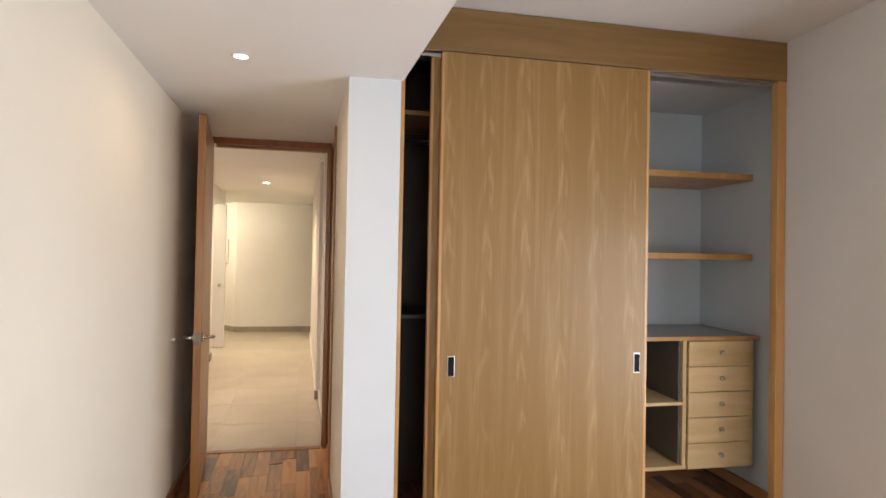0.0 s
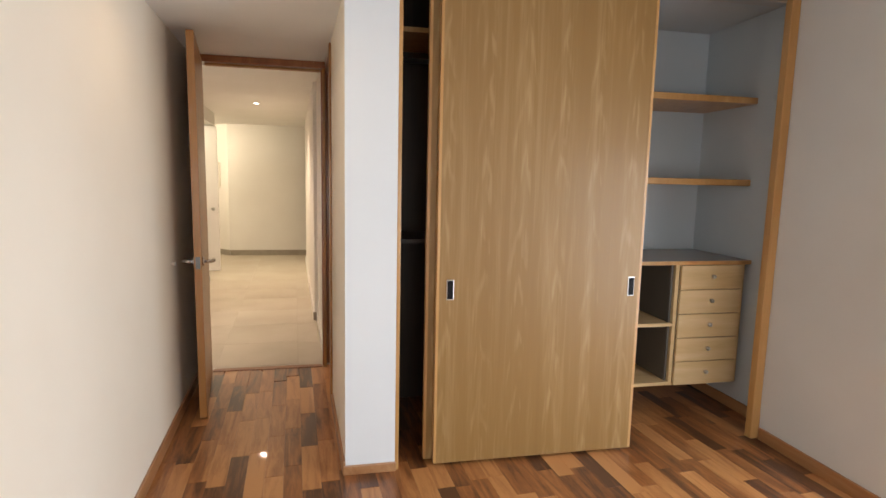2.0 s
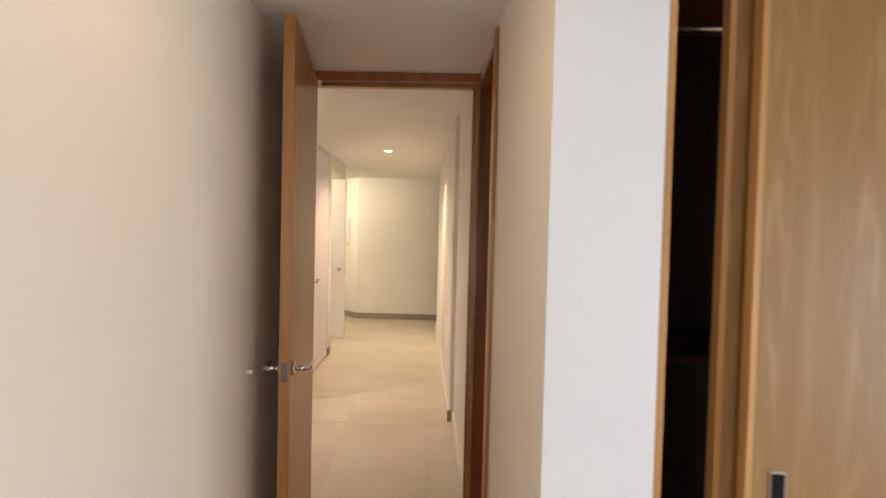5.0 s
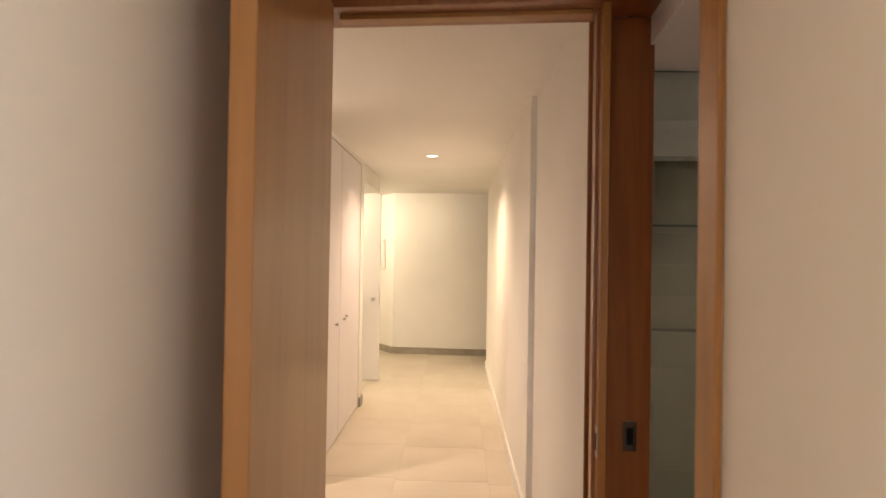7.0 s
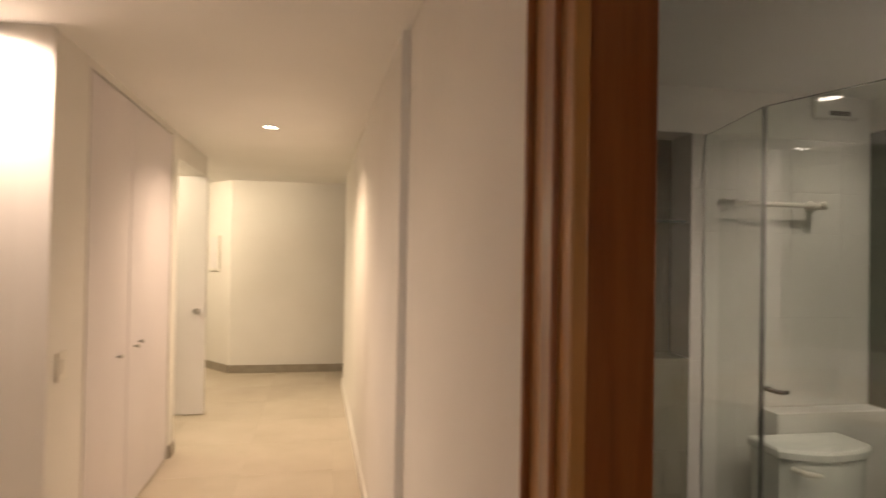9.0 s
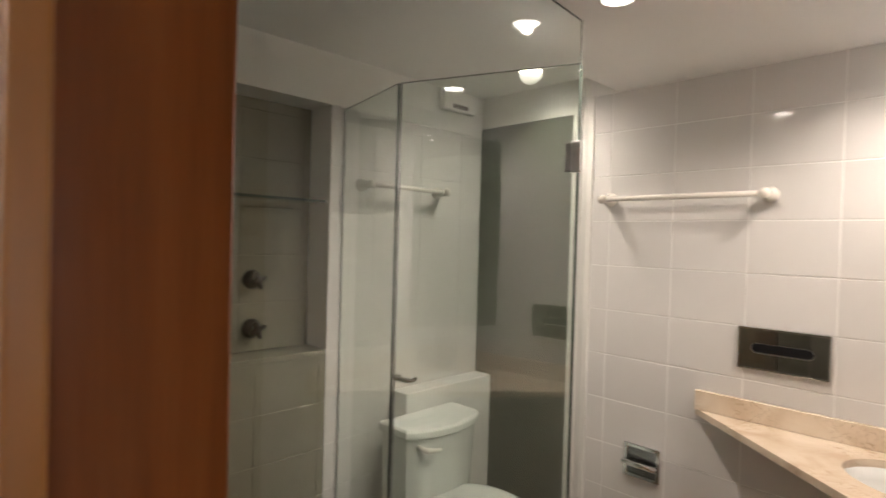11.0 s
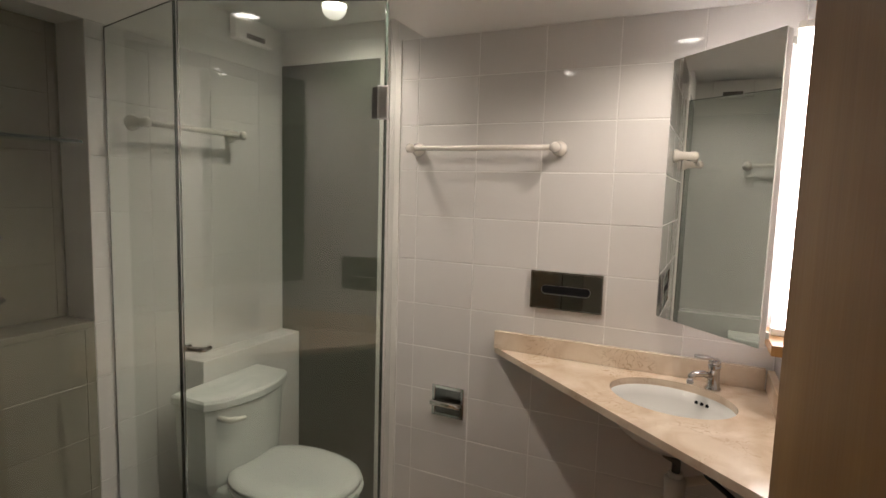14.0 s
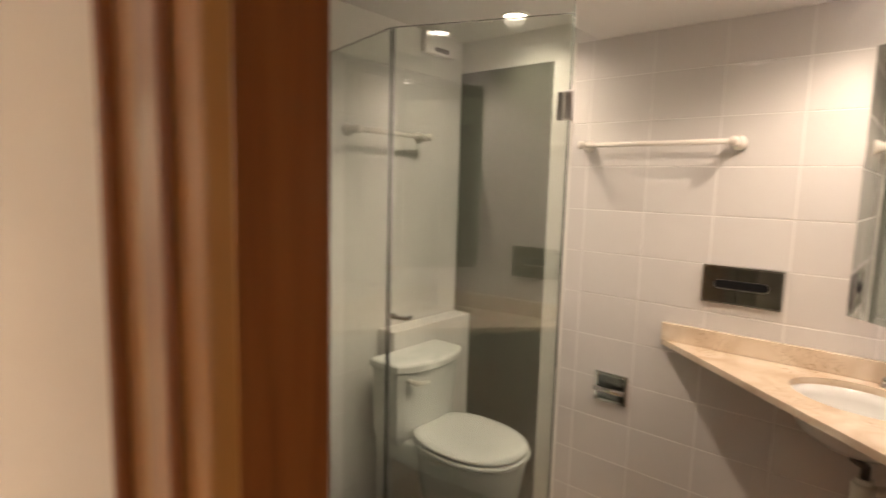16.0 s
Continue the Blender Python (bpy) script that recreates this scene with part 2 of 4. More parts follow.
def marble(name, dark, mid, light, vein):
    """Clouded stone with fine warped veins and small fossil flecks."""
    m, n, l, b = material(name)
    tc = n.new("ShaderNodeTexCoord")
    cloud, warp, line, fleck = (n.new("ShaderNodeTexNoise") for _ in range(4))
    for nd, sc, det, dist in ((cloud, 7.0, 8, 0.6), (warp, 3.2, 6, 1.4), (line, 11.0, 5, 1.8), (fleck, 90.0, 3, 0.0)):
        nd.inputs["Scale"].default_value, nd.inputs["Detail"].default_value, nd.inputs["Distortion"].default_value = sc, det, dist
        l.new(tc.outputs["Object"], nd.inputs["Vector"])
    base = ramp(n, [(0.34, dark), (0.5, mid), (0.68, light)])
    l.new(cloud.outputs["Fac"], base.inputs["Fac"])
    band = ramp(n, [(0.485, (0, 0, 0)), (0.5, (1, 1, 1)), (0.515, (0, 0, 0))])
    l.new(line.outputs["Fac"], band.inputs["Fac"])
    patch = ramp(n, [(0.46, (0, 0, 0)), (0.66, (1, 1, 1))])
    l.new(warp.outputs["Fac"], patch.inputs["Fac"])
    spot = ramp(n, [(0.6, (0, 0, 0)), (0.72, (0.6, 0.6, 0.6))])
    l.new(fleck.outputs["Fac"], spot.inputs["Fac"])
    both, amount = n.new("ShaderNodeMath"), n.new("ShaderNodeMath")
    both.operation, amount.operation = "MAXIMUM", "MULTIPLY"
    l.new(band.outputs["Color"], both.inputs[0])
    l.new(spot.outputs["Color"], both.inputs[1])
    l.new(both.outputs[0], amount.inputs[0])
    l.new(patch.outputs["Color"], amount.inputs[1])
    mix = n.new("ShaderNodeMixRGB")
    mix.inputs["Color2"].default_value = (*vein, 1)
    l.new(amount.outputs[0], mix.inputs["Fac"])
    l.new(base.outputs["Color"], mix.inputs["Color1"])
    l.new(mix.outputs["Color"], b.inputs["Base Color"])
    set_in(b, rough=0.16)
    return m


MARBLE = marble("beige_marble", (0.60, 0.46, 0.33), (0.70, 0.575, 0.44), (0.80, 0.69, 0.56), (0.40, 0.27, 0.16))
PORCELAIN = mottled("white_porcelain", (0.74, 0.74, 0.71), (0.78, 0.78, 0.755), 2, 0.14, 0.005, 10)
PLASTIC = plain("white_plastic", (0.78, 0.75, 0.68), 0.35)
CERAMIC = plain("cream_ceramic", (0.82, 0.77, 0.70), 0.14, coat=0.5)
CHROME = plain("chrome", (0.62, 0.62, 0.63), 0.04, metal=1.0)
STEEL = plain("satin_steel", (0.55, 0.54, 0.52), 0.28, metal=1.0)
# Flat black fills: the shade inside pulls, slots and holes is painted.
BLACK = plain("black_recess_shade", (0.010, 0.010, 0.011), 0.6, spec=0.1)
MIRROR = plain("silvered_mirror", (0.80, 0.81, 0.80), 0.005, metal=1.0)
GLASS = glass_mat("shower_glass", (0.885, 0.942, 0.897))
THINGLASS = glass_mat("clear_screen_glass", (0.94, 0.965, 0.945), 1.4)
PANE = glass_mat("window_glass", (0.97, 0.99, 0.98))
EDGE = plain("green_glass_edge", (0.085, 0.105, 0.088), 0.2)
BULB = glowing("lamp_glow", (1.0, 0.92, 0.80), 20)
TUBE = glowing("tube_glow", (1.0, 0.9, 0.84), 10)
OUTSIDE = glowing("overcast_outside", (0.8, 0.9, 1.0), 2.0)
NICKEL = plain("satin_nickel", (0.66, 0.65, 0.63), 0.42, metal=0.55)
# Chromes coloured dark: the dark room they would mirror is put into them.
DARKCHROME = plain("polished_chrome_darkened", (0.20, 0.20, 0.20), 0.05, metal=1.0)
PLATE = plain("polished_plate", (0.29, 0.29, 0.285), 0.04, metal=1.0)
HALLWHITE = mottled("hall_closet_lacquer", (0.66, 0.62, 0.645), (0.71, 0.67, 0.69), 2, 0.4, 0.015, 90)
GUNMETAL = plain("dark_metal", (0.13, 0.125, 0.115), 0.3, metal=1.0)
RUBBER = plain("black_rubber_pipe", (0.02, 0.02, 0.02), 0.45)


# ---- mesh helpers ----
def bm_box(x0, y0, z0, x1, y1, z1, bevel=0.0, bm=None):
    bm = bm or bmesh.new()
    vs = [bm.verts.new((x, y, z)) for z in (z0, z1) for x, y in ((x0, y0), (x1, y0), (x1, y1), (x0, y1))]
    fs = [bm.faces.new([vs[i] for i in q]) for q in
          ((3, 2, 1, 0), (4, 5, 6, 7), (0, 1, 5, 4), (1, 2, 6, 5), (2, 3, 7, 6), (3, 0, 4, 7))]
    if bevel:
        es = list({e for f in fs for e in f.edges})
        bmesh.ops.bevel(bm, geom=es, offset=bevel, segments=2, affect="EDGES", profile=0.5)
    return bm


def bm_prism(points, z0, z1, bevel=0.0, bm=None):
    """An upright prism over a plan outline given counter-clockwise."""
    bm = bm or bmesh.new()
    lo = [bm.verts.new((x, y, z0)) for x, y in points]
    hi = [bm.verts.new((x, y, z1)) for x, y in points]
    n = len(points)
    fs = [bm.faces.new(lo[::-1]), bm.faces.new(hi)]
    fs += [bm.faces.new((lo[i], lo[(i + 1) % n], hi[(i + 1) % n], hi[i])) for i in range(n)]
    if bevel:
        es = list({e for f in fs for e in f.edges})
        bmesh.ops.bevel(bm, geom=es, offset=bevel, segments=2, affect="EDGES", profile=0.5)
    return bm


def bm_tube(path, radius, sides=12, bm=None, caps=True):
    """A round tube along a path; radius may be a list, one a point."""
    bm = bm or bmesh.new()
    path = [Vector(p) for p in path]
    rings = []
    for i, p in enumerate(path):
        d = (path[min(i + 1, len(path) - 1)] - path[max(i - 1, 0)]).normalized()
        a = d.orthogonal().normalized() if i == 0 else (rings_a - d * rings_a.dot(d)).normalized()
        rings_a = a
        b = d.cross(a)
        r = radius[i] if isinstance(radius, (list, tuple)) else radius
        rings.append([bm.verts.new(p + a * (math.cos(k * 2 * math.pi / sides) * r) + b * (math.sin(k * 2 * math.pi / sides) * r)) for k in range(sides)])
    for r0, r1 in zip(rings, rings[1:]):
        for k in range(sides):
            bm.faces.new((r0[k], r0[(k + 1) % sides], r1[(k + 1) % sides], r1[k]))
    if caps:
        bm.faces.new(rings[0][::-1])
        bm.faces.new(rings[-1])
    return bm


def bm_loft(rings, bm=None, cap_lo=True, cap_hi=True):
    """A skin over rings of equal length."""
    bm = bm or bmesh.new()
    vs = [[bm.verts.new(p) for p in r] for r in rings]
    n = len(rings[0])
    for a, b in zip(vs, vs[1:]):
        for k in range(n):
            bm.faces.new((a[k], a[(k + 1) % n], b[(k + 1) % n], b[k]))
    if cap_lo:
        bm.faces.new(vs[0][::-1])
    if cap_hi:
        bm.faces.new(vs[-1])
    return bm


def part(name, bm, mat, parent=None, label="", smooth=False):
    me = bpy.data.meshes.new(name)
    bmesh.ops.recalc_face_normals(bm, faces=bm.faces)
    bm.to_mesh(me)
    bm.free()
    me.materials.append(mat)
    if smooth:
        me.shade_smooth()
    ob = new(name, me)
    if parent:
        ob.parent = parent
    if label:
        ob["label"] = label
    return ob


def thing(name, label, category, at=(0, 0, 0), turn=0, group="", kind=""):
    ob = new(name)
    ob.empty_display_size = 0.1
    ob.matrix_world = pose(*at, 0, 0, turn)
    return tagged(ob, label, category, group, kind)


def structure(name, bm, mat, label, category):
    return tagged(part(name, bm, mat), label, category, "", "structure")


SK = -0.067


def sx(x_at_door, y):
    """x of the walls that run along the passage, which leans a little to the west."""
    return x_at_door + SK * (y - 4.1)


def wall_run(name, x0, y0, y1, z0, z1, thick, label, mat=PAINT):
    """A wall along the passage with its face at x0 (taken at the door) and its body thick metres to the east (or west, if negative)."""
    a, b = sx(x0, y0), sx(x0, y1)
    pts = [(a, y0), (a + thick, y0), (b + thick, y1), (b, y1)]
    return structure(name, bm_prism(pts if thick > 0 else pts[::-1], z0, z1), mat, label, "wall")


def wall_box(name, x0, y0, z0, x1, y1, z1, label, mat=PAINT, category="wall"):
    return structure(name, bm_box(x0, y0, z0, x1, y1, z1), mat, label, category)


HI, LO, COR, BLO, BHI = 2.62, 2.245, 2.34, 2.105, 2.19
LEFT, RIGHT = -0.985, -0.09

# ---- bedroom shell ----
wall_box("floor", -1.3, -2.6, -0.12, 2.7, 4.1, -0.012, "dark bed under the bedroom parquet", DARKWOOD, "floor")
wall_run("wall_west", LEFT, -2.6, 4.1, 0, HI, -0.12, "cream painted bedroom wall", CREAM)
WY0, WY1, WZ0, WZ1 = -0.1, 1.74, 0.1, 1.78
# Same wall as wall_east_far; this stretch has its shade in the paint.
wall_box("wall_east", 2.35, WY1, 0, 2.62, 2.5, HI, "bedroom wall with its dimness put into a darker white paint", DIMWHITE)
wall_box("wall_east_far", 2.35, -2.5, 0, 2.62, WY0, HI, "cream painted bedroom wall", CREAM)
wall_box("wall_east_low", 2.35, WY0, 0, 2.62, WY1, WZ0, "painted wall under the bedroom window")
wall_box("wall_east_high", 2.35, WY0, WZ1, 2.62, WY1, HI, "painted wall over the bedroom window")
# Opening for the added south window, behind the camera.
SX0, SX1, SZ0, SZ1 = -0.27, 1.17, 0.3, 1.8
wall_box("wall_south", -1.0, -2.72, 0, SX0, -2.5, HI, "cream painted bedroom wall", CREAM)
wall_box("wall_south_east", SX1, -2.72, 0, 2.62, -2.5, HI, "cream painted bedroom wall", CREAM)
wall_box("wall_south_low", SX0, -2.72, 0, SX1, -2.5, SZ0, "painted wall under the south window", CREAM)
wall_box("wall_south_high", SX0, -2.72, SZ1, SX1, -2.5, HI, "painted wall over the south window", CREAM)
structure("ceiling", bm_box(-1.2, -2.62, HI, 2.75, 3.5, HI + 0.1), DIMWHITE, "bedroom ceiling with its dimness put into a darker white paint", "ceiling")
EDGE_X = lambda y: 0.268 - 0.09 * (y - 2.5)
structure("ceiling_soffit", bm_prism([(sx(LEFT, -2.5) - 0.05, -2.5), (EDGE_X(-2.5), -2.5), (EDGE_X(2.5), 2.5), (0.268, 2.62), (0.06, 2.62), (-0.12, 4.25), (sx(LEFT, 4.1) - 0.05, 4.25)], LO, HI - 0.004), CEIL,
          "lowered white ceiling over the entry passage", "ceiling")
win = thing("window_1", "wide bedroom window with white frame", "window", (2.55, 0, 0), kind="structure")
for y in (WY0 + 0.025, (WY0 + WY1) / 2, WY1 - 0.025):
    part("window_frame", bm_box(-0.03, y - 0.025, WZ0, 0.03, y + 0.025, WZ1, 0.004), PLASTIC, win)
for z in (WZ0 + 0.025, WZ1 - 0.025):
    part("window_frame", bm_box(-0.028, WY0 + 0.05, z - 0.025, 0.028, WY1 - 0.05, z + 0.025, 0.004), PLASTIC, win)
for y0, y1 in ((WY0 + 0.05, (WY0 + WY1) / 2 - 0.025), ((WY0 + WY1) / 2 + 0.025, WY1 - 0.05)):
    pn = part("pane", bm_box(-0.003, y0, WZ0 + 0.05, 0.003, y1, WZ1 - 0.05), PANE, win)
    pn.visible_shadow = False
win2 = thing("window_2", "added out-of-view bedroom window with white frame in the end wall", "window", (0, -2.66, 0), kind="structure")
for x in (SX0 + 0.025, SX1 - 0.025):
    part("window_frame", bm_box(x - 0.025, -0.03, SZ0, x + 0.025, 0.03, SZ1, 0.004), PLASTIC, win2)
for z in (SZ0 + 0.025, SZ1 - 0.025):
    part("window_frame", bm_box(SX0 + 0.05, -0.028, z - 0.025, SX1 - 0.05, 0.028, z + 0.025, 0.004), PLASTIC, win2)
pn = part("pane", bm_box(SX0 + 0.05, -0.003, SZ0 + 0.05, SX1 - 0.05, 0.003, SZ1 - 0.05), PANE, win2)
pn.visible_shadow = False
structure("backdrop", bm_box(59.8, -40, -5, 60, 40, 30), OUTSIDE, "pale overcast distance outside the window", "backdrop")

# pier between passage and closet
# One pier: daylight's blue painted on the face, lamplight's warmth on the side.
structure("wall_pier", bm_prism([(sx(RIGHT, 2.5), 2.5), (0.258, 2.5), (0.258, 2.51), (sx(RIGHT, 2.51), 2.51)], 0, LO + 0.002), DAYLITWHITE,
          "white face of the pier, cool daylight put into its colour", "wall")
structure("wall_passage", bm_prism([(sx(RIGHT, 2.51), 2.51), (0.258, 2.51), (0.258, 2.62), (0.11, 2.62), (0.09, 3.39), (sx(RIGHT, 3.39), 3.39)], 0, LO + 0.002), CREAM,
          "passage side of the pier, warm lamplight put into its cream", "wall")
wall_box("wall_closet_back", 0.09, 3.40, 0, 2.62, 3.44, HI, "closet back wall, dim blue daylight put into its colour", BAYSHADE)
wall_box("wall_closet_side", 2.50, 2.5, 0, 2.62, 3.40, HI, "closet side wall, dim blue daylight put into its colour", BAYSHADE)
structure("wall_over_bath_door", bm_prism([(sx(RIGHT, 3.39), 3.39), (0.09, 3.39), (0.05, 4.22), (sx(RIGHT, 4.22), 4.22)], 2.225, HI - 0.01), PAINT, "painted wall over the bathroom door", "wall")
structure("wall_over_door", bm_box(-1.15, 4.1, 2.248, 0.05, 4.2, HI), PAINT, "painted wall over the passage door", "wall")


# skirting
def skirting_run(x0, y0, y1, side, mat=SKIRT, h=0.07, name="baseboard", label="stained wood skirting board"):
    a, b = sx(x0, y0), sx(x0, y1)
    t = 0.014 * side
    pts = [(a, y0), (a + t, y0), (b + t, y1), (b, y1)]
    return structure(name, bm_prism(pts if side > 0 else pts[::-1], 0, h, 0.003), mat, label, "skirting")


skirting_run(LEFT, -2.4, 4.04, 1)
skirting_run(RIGHT, 2.49, 3.34, -1)
structure("baseboard", bm_box(sx(RIGHT, 2.5) - 0.012, 2.486, 0, 0.262, 2.5, 0.045, 0.003), SKIRT, "stained wood skirting board on the white pier", "skirting")
structure("baseboard", bm_box(2.336, -2.4, 0, 2.35, 2.49, 0.07, 0.003), SKIRT, "stained wood skirting board", "skirting")
structure("baseboard", bm_box(2.486, 2.60, 0, 2.5, 3.386, 0.07, 0.003), SKIRT, "stained wood skirting board inside the closet", "skirting")
structure("baseboard", bm_box(1.56, 3.386, 0, 2.5, 3.40, 0.07, 0.003), SKIRT, "stained wood skirting board inside the closet", "skirting")


# ---- closet ----
def wood_panel(name, x0, y0, z0, x1, y1, z1, mat, parent=None, label="", bevel=0.002):
    return part(name, bm_box(x0, y0, z0, x1, y1, z1, bevel), mat, parent, label)


closet = thing("built_in_closet", "oak-veneered built-in closet frame with header board", "closet", (0, 2.5, 0))
part("header_board", bm_box(0.272, -0.004, 2.405, 2.349, 0.018, HI - 0.004, 0.002), OAK_HEAD, closet)
part("right_post", bm_box(2.296, 0.0, 0, 2.349, 0.045, 2.405, 0.003), OAK_PLAIN, closet)
part("left_post", bm_box(0.2585, 0.002, 0, 0.276, 0.11, 2.405, 0.002), OAK_PLAIN, closet)
part("top_track", bm_box(0.28, 0.03, 2.385, 2.29, 0.10, 2.405), STEEL, closet, "metal sliding track")
part("partition", bm_box(1.535, 0.14, 0, 1.56, 0.895, 2.55), BAYSHADE, closet, "painted partition between the two closet halves")
# The left bay's darkness is put into the colour of its linings.
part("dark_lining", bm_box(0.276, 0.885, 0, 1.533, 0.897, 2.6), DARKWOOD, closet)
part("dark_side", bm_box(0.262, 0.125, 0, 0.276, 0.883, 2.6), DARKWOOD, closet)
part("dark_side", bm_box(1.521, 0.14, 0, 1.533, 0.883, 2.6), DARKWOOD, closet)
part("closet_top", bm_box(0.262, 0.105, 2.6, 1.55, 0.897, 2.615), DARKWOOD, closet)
part("closet_top", bm_box(1.562, 0.02, 2.46, 2.498, 0.897, 2.48), BAYSHADE, closet, "painted top of the shelf bay")
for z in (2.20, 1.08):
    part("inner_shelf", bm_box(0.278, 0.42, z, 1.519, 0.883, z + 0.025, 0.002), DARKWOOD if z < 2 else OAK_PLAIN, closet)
part("hanging_rail", bm_tube([(0.28, 0.45, 2.06), (1.519, 0.45, 2.06)], 0.013), STEEL, closet, "dark metal hanging rail", True)


def sliding_door(x0, x1, y, pulls):
    d = thing("sliding_door", "oak-veneered sliding closet door with recessed pulls", "door", (x0, y, 0), group="sliding closet doors")
    w = x1 - x0
    part("panel", bm_box(0, 0, 0.016, w, 0.034, 2.40, 0.0025), OAK, d)
    for e in (0, w):
        s = 1 if e == 0 else -1
        part("edge_band", bm_box(e - 0.001 if s > 0 else e - 0.012, -0.0012, 0.02, e + 0.012 if s > 0 else e + 0.001, 0.0352, 2.396), OAK_PLAIN, d)
    for px in pulls:
        p = part("pull", bm_box(px - 0.018, -0.004, 0.855, px + 0.018, 0.004, 0.955, 0.002), STEEL, d, "satin metal recessed pull")
        part("pull_recess", bm_box(px - 0.0142, -0.0055, 0.860, px + 0.0142, 0.0, 0.950), BLACK, p)
    return d


sliding_door(0.451, 1.531, 2.494, (0.066, 1.026))
sliding_door(0.408, 1.49, 2.546, ())

# shelves and drawer unit
for z in (1.95, 1.455):
    tagged(wood_panel("closet_shelf", 1.562, 2.905, z - 0.02, 2.498, 3.398, z + 0.018, OAK_PLAIN, None, "", 0.003),
           "oak-edged shelf fixed across the closet", "shelf", "closet shelves")
cab = thing("drawer_cabinet", "hanging closet cabinet with five pale drawers and two open cubbies", "cabinet", (1.565, 2.85, 0.2))
W, D, H = 0.90, 0.545, 0.78
part("top", bm_box(-0.003, -0.012, H - 0.022, W + 0.03, D, H, 0.002), GREYTOP, cab, "grey laminate top")
part("top_edge", bm_box(-0.002, -0.016, H - 0.024, W + 0.029, -0.011, H - 0.001), OAK_PLAIN, cab)
part("side_panel", bm_box(W - 0.022, 0.0, 0, W, D, H - 0.024, 0.0015), MAPLE, cab)
part("side_panel", bm_box(0.0, 0.0, 0, 0.02, D, H - 0.024, 0.0015), MAPLE, cab)
part("divider", bm_box(0.423, -0.001, 0.0, 0.447, D, H - 0.024, 0.0015), MAPLE, cab)
part("bottom_panel", bm_box(0.021, 0.0, 0, W - 0.023, D, 0.022, 0.0015), MAPLE, cab)
part("cubby_shelf", bm_box(0.021, 0.0, 0.375, 0.422, D - 0.02, 0.395, 0.0015), MAPLE, cab)
# Dark back and side sheet put the cubbies' dim inside into colour.
part("back_panel", bm_box(0.021, D - 0.018, 0.022, W - 0.023, D - 0.004, H - 0.024), RECESSDARK, cab)
part("recess_dark", bm_box(0.408, 0.02, 0.024, 0.421, D - 0.02, H - 0.026), RECESSDARK, cab)
dz = (H - 0.03) / 5
for k in range(5):
    z0 = 0.003 + k * dz
    dr = part("drawer_front", bm_box(0.451, -0.018, z0 + 0.002, W - 0.026, 0.0, z0 + dz - 0.002, 0.0018), MAPLE, cab)
    kn = [(0.662, -0.018, z0 + dz * 0.55), (0.662, -0.026, z0 + dz * 0.55), (0.662, -0.030, z0 + dz * 0.55), (0.662, -0.040, z0 + dz * 0.55), (0.662, -0.043, z0 + dz * 0.55)]
    part("knob", bm_tube(kn, [0.006, 0.006, 0.012, 0.012, 0.008], 14), STEEL, dr, "small round metal knob", True)


# ---- doors ----
def lever_handle(parent, x, z, side):
    """A rose, a neck and a lever pointing back to the hinge, on the face y = 0 (side -1) or y = thickness (side 1)."""
    y0 = 0.0 if side < 0 else 0.04
    rose = part("handle_rose", bm_tube([(x, y0, z), (x, y0 + side * 0.010, z)], 0.026, 20), CHROME, parent, "round chrome rose", True)
    part("handle", bm_tube([(x, y0 + side * 0.008, z), (x, y0 + side * 0.05, z), (x + 0.012, y0 + side * 0.06, z), (x + 0.11, y0 + side * 0.06, z - 0.002)],
                           [0.009, 0.009, 0.010, 0.008], 12), CHROME, parent, "chrome lever handle", True)


def door_leaf(name, label, hinge, tip, height, mat, handle_from_tip=0.06, z=0.935, thick=0.04):
    ang = math.degrees(math.atan2(hinge[1] - tip[1], hinge[0] - tip[0]))
    d = thing(name, label, "door", (tip[0], tip[1], 0), ang)
    length = math.dist(hinge, tip)
    part("leaf", bm_box(0, 0, 0.012, length, thick, height, 0.002), mat, d)
    for s in (-1, 1):
        lever_handle(d, handle_from_tip, z, s)
    part("latch_plate", bm_box(-0.0015, thick / 2 - 0.012, z - 0.035, 0.001, thick / 2 + 0.012, z + 0.035), GUNMETAL, d, "dark latch plate")
    return d


door_leaf("door_1", "open cedar-coloured wooden bedroom door with chrome levers", (-0.905, 4.05), (-0.768, 3.235), 2.205, CEDAR)
door_leaf("door_2", "open brown veneered bathroom door standing near the wall", (0.095, 3.43), (0.775, 3.585), 2.19, OLIVEWOOD)

fr = thing("door_frame_1", "cedar door frame of the bedroom passage door", "door frame", (0, 4.05, 0), kind="structure")
part("left_jamb", bm_box(-1.02, 0, 0, -0.965, 0.13, 2.2, 0.003), SHADEDCEDAR, fr)
part("left_casing", bm_box(-0.99, -0.012, 0, -0.96, 0.001, 2.247, 0.003), CEDAR, fr)
part("right_jamb", bm_box(-0.108, 0, 0, -0.085, 0.155, 2.2, 0.003), CEDAR, fr)
part("right_stop", bm_box(-0.118, 0.045, 0, -0.107, 0.085, 2.2, 0.002), SHADEDCEDAR, fr)
part("right_casing", bm_box(-0.12, 0.156, 0, -0.075, 0.168, 2.247, 0.003), SHADEDCEDAR, fr)
part("head", bm_box(-0.99, -0.01, 2.2, -0.085, 0.14, 2.247, 0.003), SHADEDCEDAR, fr)
part("head_stop", bm_box(-0.9, 0.045, 2.186, -0.126, 0.085, 2.201, 0.002), CEDAR, fr)
sp = part("strike_plate", bm_box(-0.1095, 0.008, 0.88, -0.107, 0.036, 0.97), STEEL, fr, "metal strike plate")
part("strike_hole", bm_box(-0.110, 0.014, 0.90, -0.1085, 0.03, 0.95), BLACK, sp)
